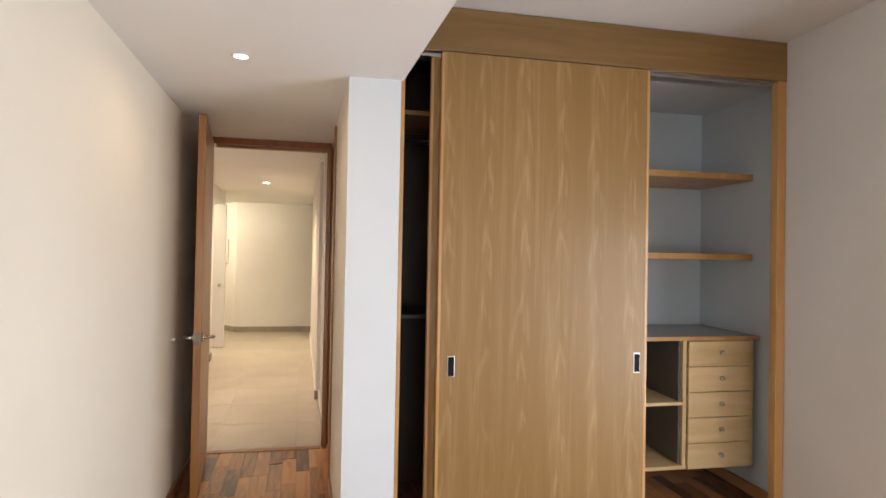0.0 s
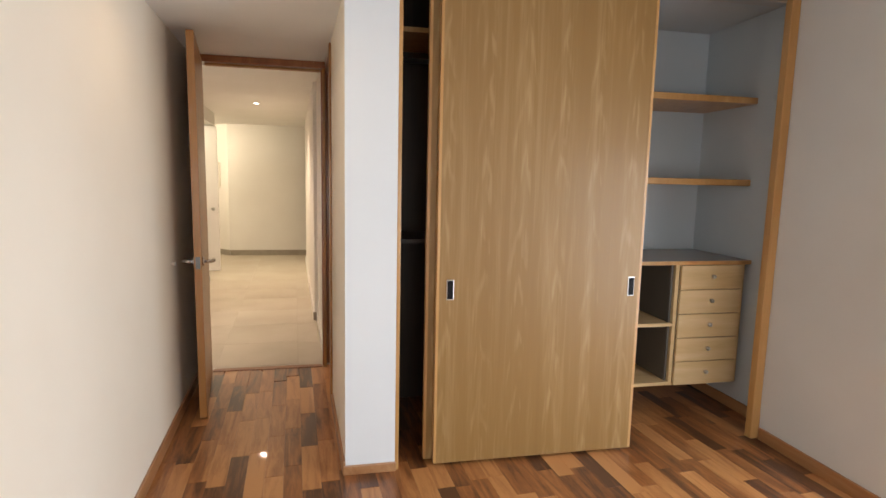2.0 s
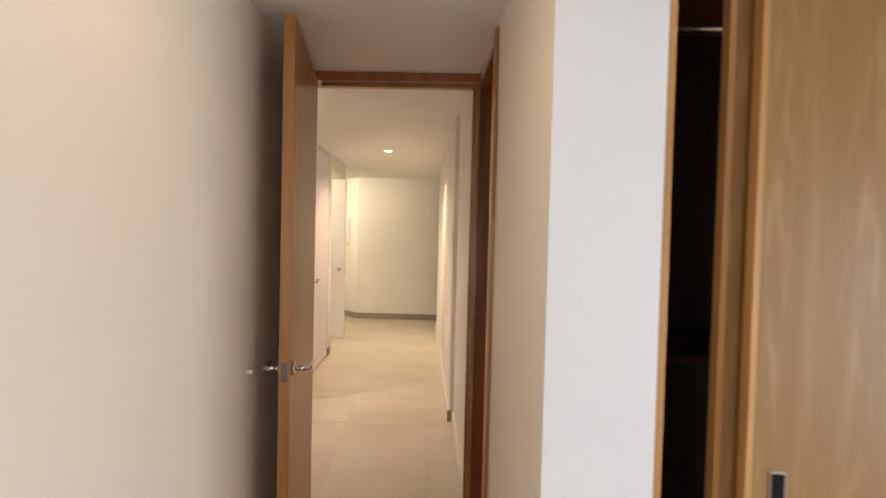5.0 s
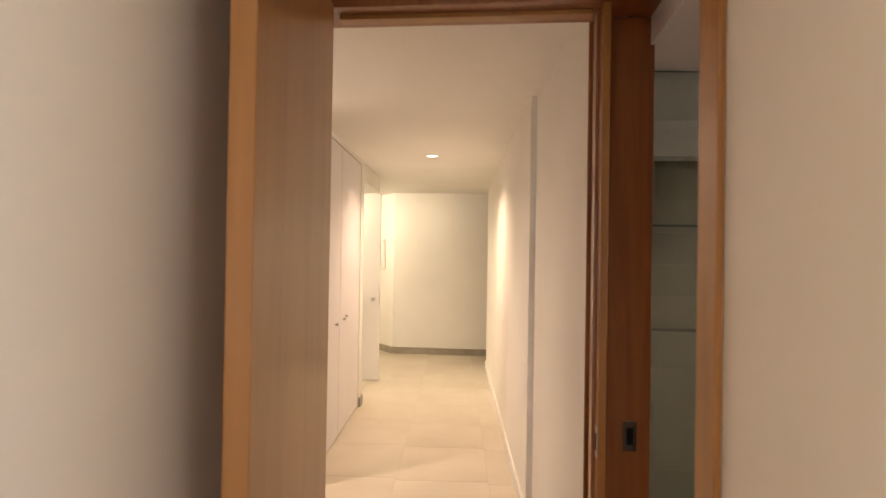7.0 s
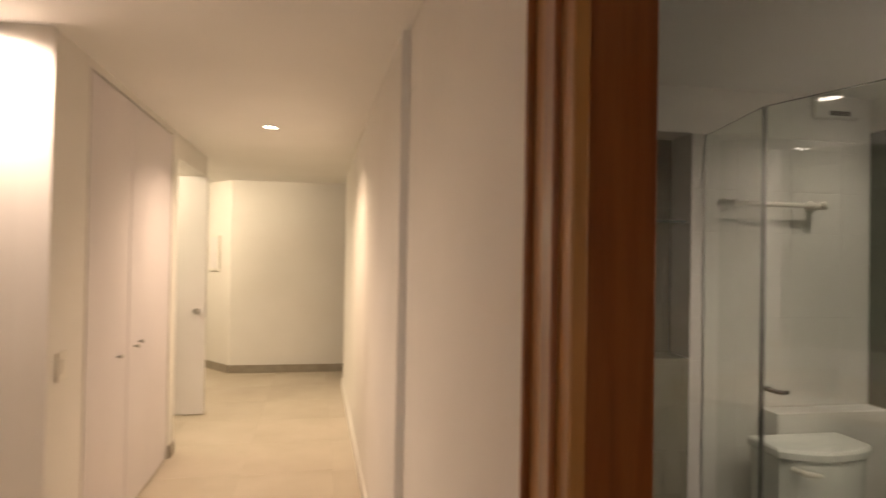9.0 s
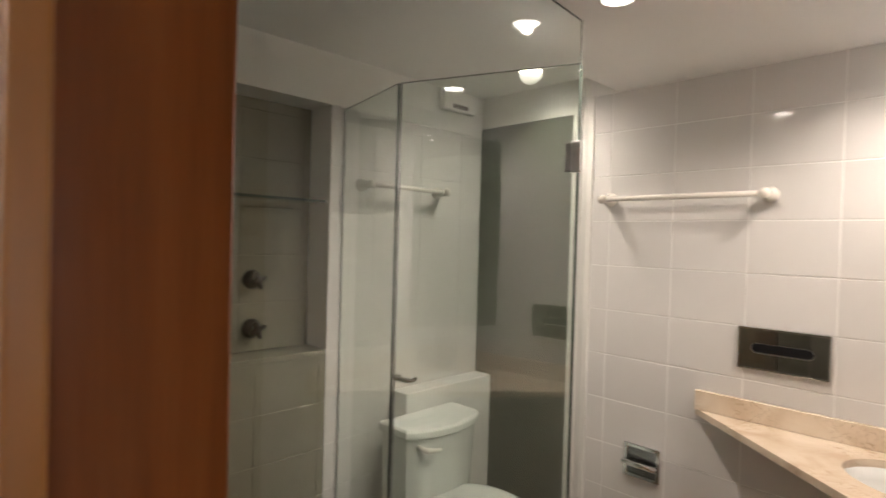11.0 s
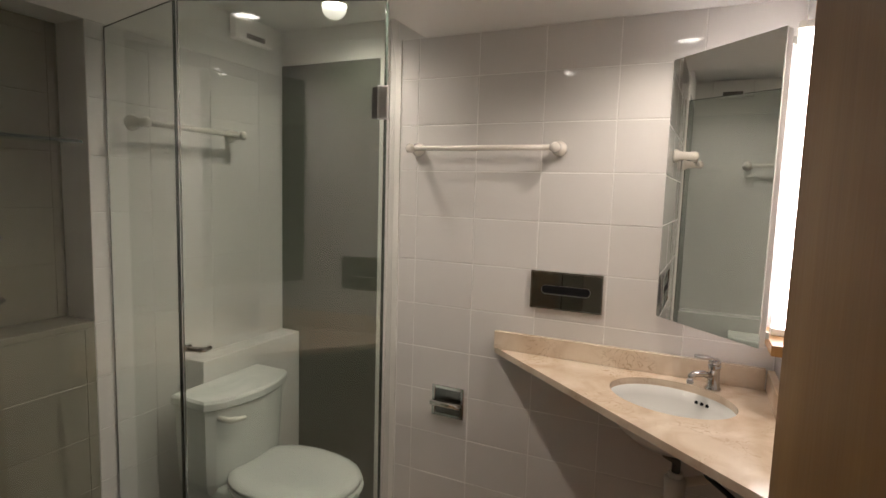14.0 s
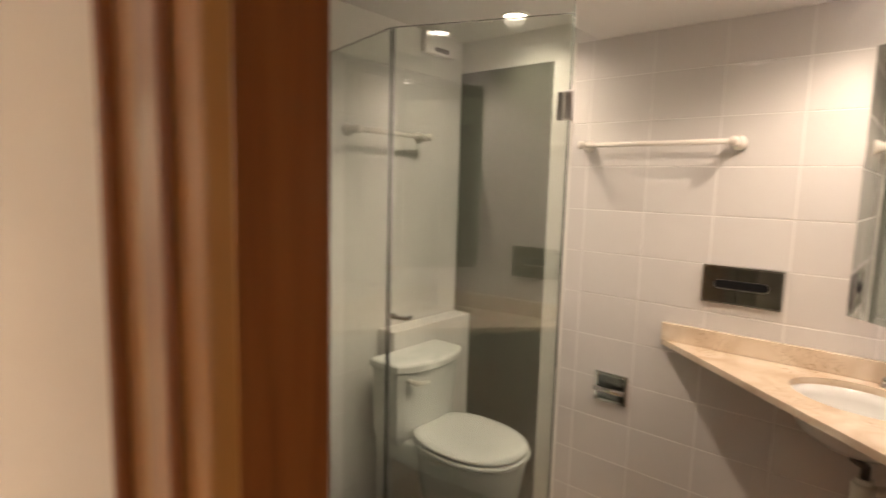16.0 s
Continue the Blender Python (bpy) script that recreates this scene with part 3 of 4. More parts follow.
part("threshold", bm_box(-0.90, 0.0, -0.01, -0.125, 0.06, 0.004, 0.001), SHADEDCEDAR, fr)
f2 = thing("door_frame_2", "cedar door frame of the bathroom, shade put into its darker jambs", "door frame", (0, 0, 0), kind="structure")
part("far_jamb", bm_prism([(-0.084, 4.135), (0.062, 4.135), (0.062, 4.175), (-0.084, 4.175)], 0, 2.19, 0.003), SHADEDCEDAR, f2)
part("near_jamb", bm_prism([(-0.044, 3.392), (0.09, 3.392), (0.09, 3.425), (-0.047, 3.425)], 0, 2.19, 0.003), SHADEDCEDAR, f2)
part("near_casing", bm_prism([(-0.055, 3.375), (-0.043, 3.375), (-0.048, 3.445), (-0.060, 3.445)], 0, 2.223, 0.002), CEDAR, f2)
sp = part("strike_plate", bm_box(-0.018, 4.132, 0.88, 0.022, 4.136, 0.97, 0.001), GUNMETAL, f2, "dark metal strike plate")
part("strike_hole", bm_box(-0.008, 4.1315, 0.90, 0.012, 4.133, 0.95), BLACK, sp)
part("head", bm_prism([(-0.047, 3.427), (0.08, 3.427), (0.065, 4.134), (-0.088, 4.134)], 2.19, 2.222, 0.002), SHADEDCEDAR, f2)

stop = thing("door_stop", "small white round door stop on the wall", "door stop", (sx(LEFT, 3.24), 3.24, 0.93))
part("bumper", bm_tube([(0.0, 0, 0), (0.012, 0, 0), (0.02, 0, 0), (0.023, 0, 0)], [0.008, 0.008, 0.010, 0.006], 16), PLASTIC, stop, "", True)


def downlight(place, r=0.045, label="recessed round ceiling downlight, lit"):
    d = thing("downlight", label, "ceiling light", place, group="ceiling downlights")
    ring = [[(rr * math.cos(a * math.pi / 16), rr * math.sin(a * math.pi / 16), z) for a in range(32)] for rr, z in ((r * 1.3, 0.0), (r * 1.28, -0.005), (r * 1.02, -0.006), (r, 0.004))]
    part("ring", bm_loft(ring, cap_lo=False, cap_hi=False), PLASTIC, d, "", True)
    part("bulb", bm_tube([(0, 0, 0.003), (0, 0, 0.0015), (0, 0, 0.0)], [r, r, r * 0.9], 24), BULB, d)
    return d


downlight((-0.431, 2.344, LO - 0.001), 0.029)
downlight((-0.972, 7.238, COR - 0.001))
downlight((-1.76, 5.53, COR - 0.001), 0.038)
downlight((1.08, 4.31, BLO - 0.001), 0.038)
downlight((1.50, 3.77, BLO - 0.001))
downlight((1.62, 4.97, BHI - 0.001))

# ---- corridor ----
structure("floor_bed", bm_box(-4.2, 4.1, -0.12, 1.4, 11.6, -0.0014), GROUT, "grout bed of the corridor floor", "floor")
structure("ceiling_corridor", bm_box(-4.2, 4.2, COR, 1.4, 11.6, COR + 0.1), CEIL, "white corridor ceiling", "ceiling")
wall_run("wall_corridor_right", RIGHT - 0.005, 4.22, 5.45, 0, COR, 0.12, "cream corridor wall")
wall_run("wall_corridor_right_far", RIGHT - 0.037, 5.45, 9.47, 0, COR, 0.16, "cream corridor wall standing slightly proud")
wall_run("wall_corridor_left_near", -1.44, 5.69, 6.03, 0, COR, -0.12, "cream corridor wall beside the white closet")
wall_box("wall_side_recess", -3.2, 5.69, 0, sx(-1.44, 5.69) - 0.12, 5.81, COR, "brightly lit cream wall beside the corridor")
wall_box("wall_side_recess_end", -3.3, 4.1, 0, -3.2, 5.81, COR, "plain wall closing the side recess")
wall_box("wall_recess_front", -3.2, 4.1, 0, -1.1, 4.2, COR, "plain wall behind the bedroom")
wall_run("wall_corridor_left_post", -1.44, 7.47, 7.62, 0, COR, -0.12, "cream wall between closet and side door")
wall_run("wall_corridor_left_far", -1.44, 8.62, 8.66, 0, COR, -0.12, "cream wall past the side door")
wall_run("wall_over_closet", -1.44, 6.03, 7.47, 2.3, COR, -0.12, "cream wall over the white closet doors")
wall_run("wall_over_side_door", -1.44, 7.62, 8.62, 2.16, COR, -0.12, "cream wall over the side door")
wall_box("wall_end", -1.86, 10.24, 0, 1.3, 10.36, COR, "cream wall at the end of the corridor")
structure("wall_end_diagonal", bm_prism([(-1.86, 10.24), (-1.86, 10.36), (-2.9, 11.52), (-2.99, 11.44)], 0, COR), PAINT, "brightly lit slanting cream wall", "wall")
wall_box("wall_side_room_west", -4.2, 5.72, 0, -4.1, 11.6, COR, "plain wall closing the side room")
wall_box("wall_side_room_north", -4.2, 11.5, 0, -2.8, 11.6, COR, "plain wall closing the side room")
wall_box("wall_side_room_south", -4.2, 5.72, 0, -3.2, 5.8, COR, "plain wall closing the side room")
wall_box("wall_turn_close", 1.3, 9.3, 0, 1.4, 10.36, COR, "plain wall closing the corridor turn")
wall_box("wall_turn_back", -0.3, 9.35, 0, 1.3, 9.45, COR, "plain wall of the corridor turn")
skirting_run(RIGHT - 0.037, 5.452, 9.47, -1, PAINT, 0.09, label="cream painted skirting of the corridor")
skirting_run(RIGHT - 0.005, 4.23, 5.44, -1, PAINT, 0.09, label="cream painted skirting of the corridor")
structure("baseboard", bm_box(-1.855, 10.226, 0, 1.3, 10.24, 0.096, 0.002), STONESKIRT, "grey stone skirting at the corridor end", "skirting")
structure("baseboard", bm_prism([(-1.865, 10.222), (-1.86, 10.24), (-2.98, 11.44), (-2.994, 11.43)], 0, 0.096), STONESKIRT, "grey stone skirting on the slanting wall", "skirting")
skirting_run(-1.438, 7.475, 7.625, 1, STONESKIRT, 0.09, label="stone skirting on the wall post")

structure("baseboard", bm_box(sx(RIGHT - 0.037, 5.45) - 0.014, 5.436, 0, sx(RIGHT - 0.005, 5.45), 5.449, 0.085, 0.002), STONESKIRT, "grey stone skirting end at the wall step", "skirting")

# white corridor closet
cc = thing("white_hall_closet", "white lacquered hall closet with two flush doors", "closet", (sx(-1.44, 6.03), 6.03, 0), math.degrees(math.atan(-SK)))
# Carcass coloured dark so the shade in the door gaps is painted.
part("carcass", bm_box(-0.6, 0, 0, -0.03, 1.44, 2.3), RECESSDARK, cc)
for k, (y0, y1) in enumerate(((0.012, 0.589), (0.597, 1.43))):
    dd = part("closet_door", bm_box(-0.026, y0, 0.015, -0.004, y1, 2.290, 0.002), HALLWHITE, cc)
    for ky, kz in (((0.43, 0.915),) if k == 0 else ((0.70, 0.925), (0.78, 0.94))):
        part("knob", bm_tube([(-0.004, ky, kz), (0.008, ky, kz), (0.011, ky, kz), (0.022, ky, kz), (0.025, ky, kz)], [0.005, 0.005, 0.011, 0.011, 0.008], 12), STEEL, dd, "small dark metal knob", True)
part("frame_strip", bm_box(-0.03, -0.002, 0, 0.006, 0.009, 2.3), WHITEWOOD, cc)

sw = thing("light_switch", "cream light switch plate on the corridor wall", "switch", (sx(-1.44, 5.80), 5.80, 1.0), math.degrees(math.atan(-SK)))
part("plate", bm_box(0, -0.04, -0.06, 0.009, 0.04, 0.06, 0.003), PLASTIC, sw)
part("rocker", bm_box(0.008, -0.018, -0.03, 0.013, 0.018, 0.03, 0.002), PLASTIC, sw)

sd = thing("door_3", "open white side-room door with a dark knob", "door", (-2.50, 8.50, 0), 1, kind="structure")
part("leaf", bm_box(0, 0, 0.012, 0.80, 0.038, 2.14, 0.002), WHITEWOOD, sd)
part("knob", bm_tube([(0.735, 0, 0.94), (0.735, -0.02, 0.94), (0.735, -0.03, 0.94), (0.735, -0.055, 0.94), (0.735, -0.06, 0.94)], [0.022, 0.012, 0.024, 0.024, 0.016], 16), STEEL, sd, "dark metal knob", True)
part("latch_plate", bm_box(0.799, 0.006, 0.87, 0.802, 0.03, 1.01), STEEL, sd)
pf = thing("wall_panel_frame", "narrow pale framed panel on the slanting wall", "wall panel", (-2.10, 10.47, 1.45), -48.0)
part("frame", bm_box(-0.11, -0.012, -0.22, 0.11, 0.012, 0.22, 0.003), PLASTIC, pf)
part("panel", bm_box(-0.09, -0.018, -0.2, 0.09, -0.011, 0.2, 0.002), WHITEWOOD, pf)

# ---- bathroom shell ----
BX = 1.845
structure("bath_floor", bm_box(0.05, 3.3, -0.12, 2.0, 5.8, 0.0), MARBLE, "beige stone bathroom floor", "floor")
wall_box("wall_bath_east", BX + 0.0014, 3.38, 0, 2.0, 5.8, 2.4, "tile-backed bathroom wall", TGROUT)
wall_box("wall_bath_east_top", BX - 0.003, 4.82, 2.045, BX + 0.001, 5.4155, 2.4, "painted band over the tiles")
wall_box("wall_bath_south", 0.09, 3.4402, 0, BX + 0.006, 3.4506, 2.4, "tile-backed wall behind the basin", TGROUT)
wall_box("wall_bath_north", 0.985, 5.4214, 0, BX + 0.006, 5.6, 2.4, "tile-backed wall behind the toilet", TGROUT)
wall_box("wall_bath_north_top", 0.1, 5.416, 2.0, BX + 0.004, 5.4255, 2.4, "painted band over the tiles")
wall_box("wall_shower_low", 0.1, 5.4214, 0, 0.985, 5.62, 1.05, "taupe tile-backed low shower wall", TAUPEGROUT)
wall_box("wall_shower_back", 0.1, 5.5614, 1.05, 0.985, 5.62, 2.4, "taupe tile-backed wall of the shower recess", TAUPEGROUT)
wall_box("wall_shower_top", 0.1, 5.426, 2.0, 0.985, 5.566, 2.4, "painted soffit over the shower recess")
wall_box("wall_bath_west", 0.0, 4.176, 0, 0.066, 5.62, 2.4, "taupe glazed shower wall", TAUPE)
structure("ceiling_bath", bm_box(0.05, 3.446, BLO, BX + 0.006, 4.70, BLO + 0.3), CEIL, "white lowered ceiling over the basin", "ceiling")
structure("ceiling_bath_high", bm_box(0.05, 4.70, BHI, BX + 0.006, 5.6, BHI + 0.2), CEIL, "white ceiling over toilet and shower", "ceiling")
structure("shower_sill", bm_box(0.1, 5.4185, 1.05, 0.984, 5.566, 1.07, 0.002), TAUPE, "taupe sill of the shower recess", "sill")

wall_box("wall_bath_pilaster", BX - 0.006, 4.803, 0, BX + 0.0014, 4.903, BLO, "smooth white strip between the tiled walls")

# Added sheet: the dim zone behind the glass is painted onto this wall.
wall_box("wall_glazed_panel", BX - 0.004, 4.9035, 0, BX + 0.001, 5.4155, 2.044, "added wall sheet holding the dim zone behind the toilet glass in its colour", DARKZONE)

# solid block added in place of the counter's reflection in the glass screen
ledge = thing("counter_reflection_block", "white tiled block standing in for the counter's reflection behind the tank", "ledge", (0, 0, 0))
part("back_ledge", bm_box(1.31, 5.315, 0.0, BX - 0.005, 5.414, 0.862, 0.004), WALLTILE, ledge)

# glass enclosure
A, B, C, E2 = (1.045, 5.414), (0.952, 4.985), (1.152, 4.455), (BX - 0.008, 4.83)


def glass_panel(name, label, p0, p1, z0, z1, thick=0.008, mat=GLASS):
    ang = math.degrees(math.atan2(p1[1] - p0[1], p1[0] - p0[0]))
    w = math.dist(p0, p1)
    g = thing(name, label, "glass panel", (p0[0], p0[1], 0), ang, "shower glass")
    pane = part("pane", bm_box(0.002, -thick / 2, z0, w - 0.002, thick / 2, z1, 0.0008), mat, g)
    pane.visible_shadow = False
    part("edge_strip", bm_box(0.0, -thick / 2, z0, 0.002, thick / 2, z1), EDGE, g)
    part("edge_strip", bm_box(w - 0.002, -thick / 2, z0, w, thick / 2, z1), EDGE, g)
    part("edge_strip", bm_box(0.002, -thick / 2, z1 + 0.0002, w - 0.002, thick / 2, z1 + 0.002), EDGE, g)
    return g, w


glass_panel("fixed_glass_panel", "fixed clear green-tinted glass panel", A, B, 0.01, 1.99)
gd, gw = glass_panel("glass_door", "closed frameless glass door with chrome hinges", (B[0] + 0.003, B[1] - 0.008), C, 0.015, 1.99)
glass_panel("return_glass_panel", "fixed glass panel joining the tiled wall", (C[0] + 0.012, C[1] + 0.004), E2, 0.01, 1.99)
glass_panel("glass_screen", "tall clear glass screen reaching from floor to ceiling", (0.072, 4.365), (1.142, 4.449), 0.01, BLO - 0.004, mat=THINGLASS)
for z in (1.735, 0.3):
    h = part("hinge", bm_box(gw - 0.036, -0.012, z - 0.04, gw - 0.004, 0.012, z + 0.04, 0.003), GUNMETAL, gd, "square dark metal hinge clamp")
    part("hinge_rim", bm_box(gw - 0.018, -0.024, z - 0.042, gw + 0.016, -0.0125, z + 0.042, 0.002), NICKEL, h, "bright rim of the hinge plate")
    part("hinge_plate", bm_box(gw - 0.014, -0.026, z - 0.038, gw + 0.012, -0.0238, z + 0.038, 0.001), STEEL, h, "brushed grey hinge plate")
    part("hinge_pin", bm_tube([(gw - 0.002, -0.006, z - 0.04), (gw - 0.002, -0.006, z + 0.04)], 0.006, 12), CHROME, h, "", True)
part("handle", bm_tube([(0.018, -0.004, 1.065), (0.018, -0.026, 1.065), (0.024, -0.032, 1.065), (0.070, -0.032, 1.063), (0.076, -0.026, 1.063), (0.076, -0.004, 1.063)], 0.0075, 12), CHROME, gd, "short chrome handle", True)


# toilet
def egg(cx, cy, z, w, l, power=2.3, n=28):
    return [(cx + w * math.copysign(abs(math.cos(a)) ** (2 / power), math.cos(a)), cy + l * math.copysign(abs(math.sin(a)) ** (2 / power), math.sin(a)) * (1.0 if math.sin(a) < 0 else 0.82), z)
            for a in (k * 2 * math.pi / n for k in range(n))]


toilet = thing("toilet", "white porcelain toilet with closed lid and curved tank", "toilet", (1.375, 5.05, 0))
part("bowl", bm_loft([egg(0, -0.06, 0.0, 0.11, 0.20), egg(0, -0.07, 0.03, 0.11, 0.20), egg(0, -0.09, 0.16, 0.10, 0.20), egg(0, -0.12, 0.28, 0.155, 0.235), egg(0, -0.125, 0.39, 0.178, 0.25), egg(0, -0.125, 0.424, 0.182, 0.252), egg(0, -0.125, 0.431, 0.176, 0.246)]), PORCELAIN, toilet, "", True)
part("deck", bm_box(-0.15, 0.0, 0.32, 0.15, 0.255, 0.43, 0.02), PORCELAIN, toilet, "", True)
part("seat", bm_loft([egg(0, -0.125, 0.432, 0.180, 0.248), egg(0, -0.125, 0.439, 0.194, 0.268), egg(0, -0.125, 0.449, 0.192, 0.266), egg(0, -0.125, 0.452, 0.186, 0.26)]), PORCELAIN, toilet, "", True)
part("lid", bm_loft([egg(0, -0.12, 0.4525, 0.176, 0.244), egg(0, -0.12, 0.456, 0.19, 0.265), egg(0, -0.12, 0.468, 0.188, 0.262), egg(0, -0.12, 0.476, 0.165, 0.23), egg(0, -0.12, 0.478, 0.12, 0.17)]), PORCELAIN, toilet, "", True)


for ob_ in toilet.children:
    ob_.scale, ob_.location = (1, 1, 1.07), (0, 0.03, 0)


def tank_ring(w, y0, y1, z, bow, n=14):
    front = [(-w + 2 * w * k / n, y0 + bow * (abs(2 * k / n - 1) ** 2) * 1.0 - bow * 0.0 + 0.012 * (abs(2 * k / n - 1) ** 8), z) for k in range(n + 1)]
    return front + [(w, y1, z), (-w, y1, z)]


part("tank", bm_loft([tank_ring(0.165, 0.09, 0.258, 0.43, 0.03), tank_ring(0.178, 0.075, 0.258, 0.47, 0.04), tank_ring(0.19, 0.055, 0.258, 0.745, 0.05)]), PORCELAIN, toilet, "", False)
part("tank_lid", bm_loft([tank_ring(0.196, 0.048, 0.262, 0.746, 0.05), tank_ring(0.202, 0.042, 0.262, 0.754, 0.052), tank_ring(0.202, 0.042, 0.262, 0.776, 0.052), tank_ring(0.195, 0.05, 0.256, 0.784, 0.05)]), PORCELAIN, toilet, "", False)
part("flush_lever", bm_tube([(-0.150, 0.10, 0.715), (-0.150, 0.055, 0.715), (-0.145, 0.045, 0.715), (-0.09, 0.035, 0.708)], [0.010, 0.010, 0.011, 0.008], 12), CERAMIC, toilet, "white flush lever", True)

# shower fittings
for z in (1.335, 1.155):
    v = thing("shower_valve", "dark chrome shower valve with cross handle", "shower valve", (0.75, 5.56, z), group="shower valves")
    part("escutcheon", bm_tube([(0, 0, 0), (0, -0.008, 0), (0, -0.03, 0)], [0.036, 0.036, 0.02], 20), GUNMETAL, v, "", True)
    part("stem", bm_tube([(0, -0.03, 0), (0, -0.06, 0)], 0.011, 12), GUNMETAL, v, "", True)
    for a in (20, 110):
        c, s = math.cos(radians(a)) * 0.032, math.sin(radians(a)) * 0.032
        part("handle", bm_tube([(-c, -0.056, -s), (0, -0.058, 0), (c, -0.056, s)], [0.008, 0.011, 0.008], 10), GUNMETAL, v, "", True)
sh = thing("shower_shelf", "thin clear glass shelf across the shower recess", "shelf", (0.1, 5.44, 1.63))
part("shelf_glass", bm_box(0.002, 0, 0, 0.88, 0.12, 0.008, 0.001), GLASS, sh)
part("front_edge", bm_box(0.002, -0.0025, -0.001, 0.88, -0.0002, 0.009), EDGE, sh)
vent = thing("extractor_vent", "white wall extractor vent with dark slot", "vent", (1.65, 5.416, 2.135))
part("body", bm_box(-0.105, -0.035, -0.045, 0.105, 0.0, 0.05, 0.008), PAINT, vent)
part("slot", bm_box(-0.05, -0.0365, -0.034, 0.05, -0.034, -0.014), RECESSDARK, vent)

# towel bar
def towel_bar(at, turn, L, label):
    tb = thing("towel_bar", label, "towel bar", at, turn, "towel bars")
    for y in (0.0, L):
        part("bracket", bm_tube([(0.002, y, 0), (-0.006, y, 0), (-0.02, y, 0), (-0.05, y, 0), (-0.075, y, 0), (-0.085, y, 0)], [0.027, 0.027, 0.018, 0.015, 0.018, 0.010], 16), CERAMIC, tb, "", True)
    part("bar", bm_tube([(-0.062, 0.0, 0), (-0.062, L, 0)], 0.010, 12), CERAMIC, tb, "", True)


towel_bar((BX - 0.007, 4.155, 1.676), 0, 0.56, "cream ceramic towel bar on the tiled wall")
towel_bar((1.545, 5.419, 1.71), 90, 0.41, "cream ceramic towel bar behind the shower glass")

# chrome tissue dispenser and paper holder
td = thing("tissue_dispenser", "chrome wall plate with a dark tissue slot", "tissue dispenser", (BX - 0.006, 3.98, 1.105))
part("plate", bm_box(-0.006, 0, 0, 0.0, 0.252, 0.132, 0.002), PLATE, td)
part("seam", bm_box(-0.0068, 0.139, 0.004, -0.0055, 0.141, 0.128), BLACK, td)
for y0, y1, z0, z1 in ((-0.003, 0.255, -0.003, 0.003), (-0.003, 0.255, 0.129, 0.135), (-0.003, 0.003, 0.0031, 0.1289), (0.249, 0.255, 0.0031, 0.1289)):
    part("rim", bm_box(-0.009, y0, z0, -0.0005, y1, z1, 0.001), CHROME, td, "bright chrome rim")


def capsule(y0, y1, z, radius, x0, x1, n=10):
    """A flat slot with round ends, from x0 to x1."""
    ring = [(y1 + radius * math.sin(math.pi * k / n), z + radius * math.cos(math.pi * k / n)) for k in range(n + 1)]
    ring += [(y0 - radius * math.sin(math.pi * k / n), z - radius * math.cos(math.pi * k / n)) for k in range(n + 1)]
    return bm_loft([[(x, y, zz) for y, zz in ring] for x in (x1, x0)])


part("slot_rim", capsule(0.055, 0.198, 0.068, 0.0165, -0.0078, -0.0055), STEEL, td, "polished rim of the slot")
part("slot", capsule(0.055, 0.198, 0.0695, 0.0145, -0.009, -0.0058), BLACK, td)
ph = thing("paper_holder", "recessed chrome toilet paper holder without roll", "paper holder", (BX - 0.006, 4.484, 0.612))
w, hh = 0.14, 0.127
part("frame", bm_box(-0.008, 0, 0, 0.0, 0.014, hh, 0.002), CHROME, ph)
part("frame", bm_box(-0.008, w - 0.014, 0, 0.0, w, hh, 0.002), CHROME, ph)
part("frame", bm_box(-0.008, 0.0145, 0, 0.0, w - 0.0145, 0.014, 0.002), CHROME, ph)
part("frame", bm_box(-0.008, 0.0145, hh - 0.014, 0.0, w - 0.0145, hh, 0.002), CHROME, ph)
part("recess", bm_box(-0.002, 0.014, 0.014, 0.0, w - 0.014, hh - 0.014), DARKCHROME, ph)
part("roller", bm_tube([(-0.03, 0.006, 0.06), (-0.03, w - 0.006, 0.06)], 0.011, 12), CHROME, ph, "", True)
for y in (0.012, w - 0.012):
    part("arm", bm_tube([(-0.006, y, 0.06), (-0.034, y, 0.06)], 0.007, 10), CHROME, ph, "", True)

# corner vanity
vt = thing("corner_vanity_top", "triangular beige marble corner counter with backsplash", "counter", (0, 0, 0))
P0, P1, P2 = (BX - 0.008, 4.365), (1.04, 3.452), (BX - 0.008, 3.452)
SC, SA, SB, SR = (1.62, 3.735), 0.18, 0.145, radians(70)


def oval(scale, z, n=40, ctr=SC):
    return [(ctr[0] + scale * (SA * math.cos(a) * math.cos(SR) - SB * math.sin(a) * math.sin(SR)),
             ctr[1] + scale * (SA * math.cos(a) * math.sin(SR) + SB * math.sin(a) * math.cos(SR)), z) for a in (k * 2 * math.pi / n for k in range(n))]


def on_triangle(p):
    """From the basin's centre through p to the counter's edge."""
    d = Vector((p[0] - SC[0], p[1] - SC[1]))
    best = None
    tri = [Vector(P0), Vector(P1), Vector(P2)]
    for a, b in zip(tri, tri[1:] + tri[:1]):
        e = b - a
        den = d.x * e.y - d.y * e.x
        if abs(den) > 1e-9:
            r = a - Vector(SC)
            t, u = (r.x * e.y - r.y * e.x) / den, (r.x * d.y - r.y * d.x) / den
            if t > 0 and -1e-6 <= u <= 1 + 1e-6 and (best is None or t < best):
                best = t
    return (SC[0] + d.x * best, SC[1] + d.y * best)


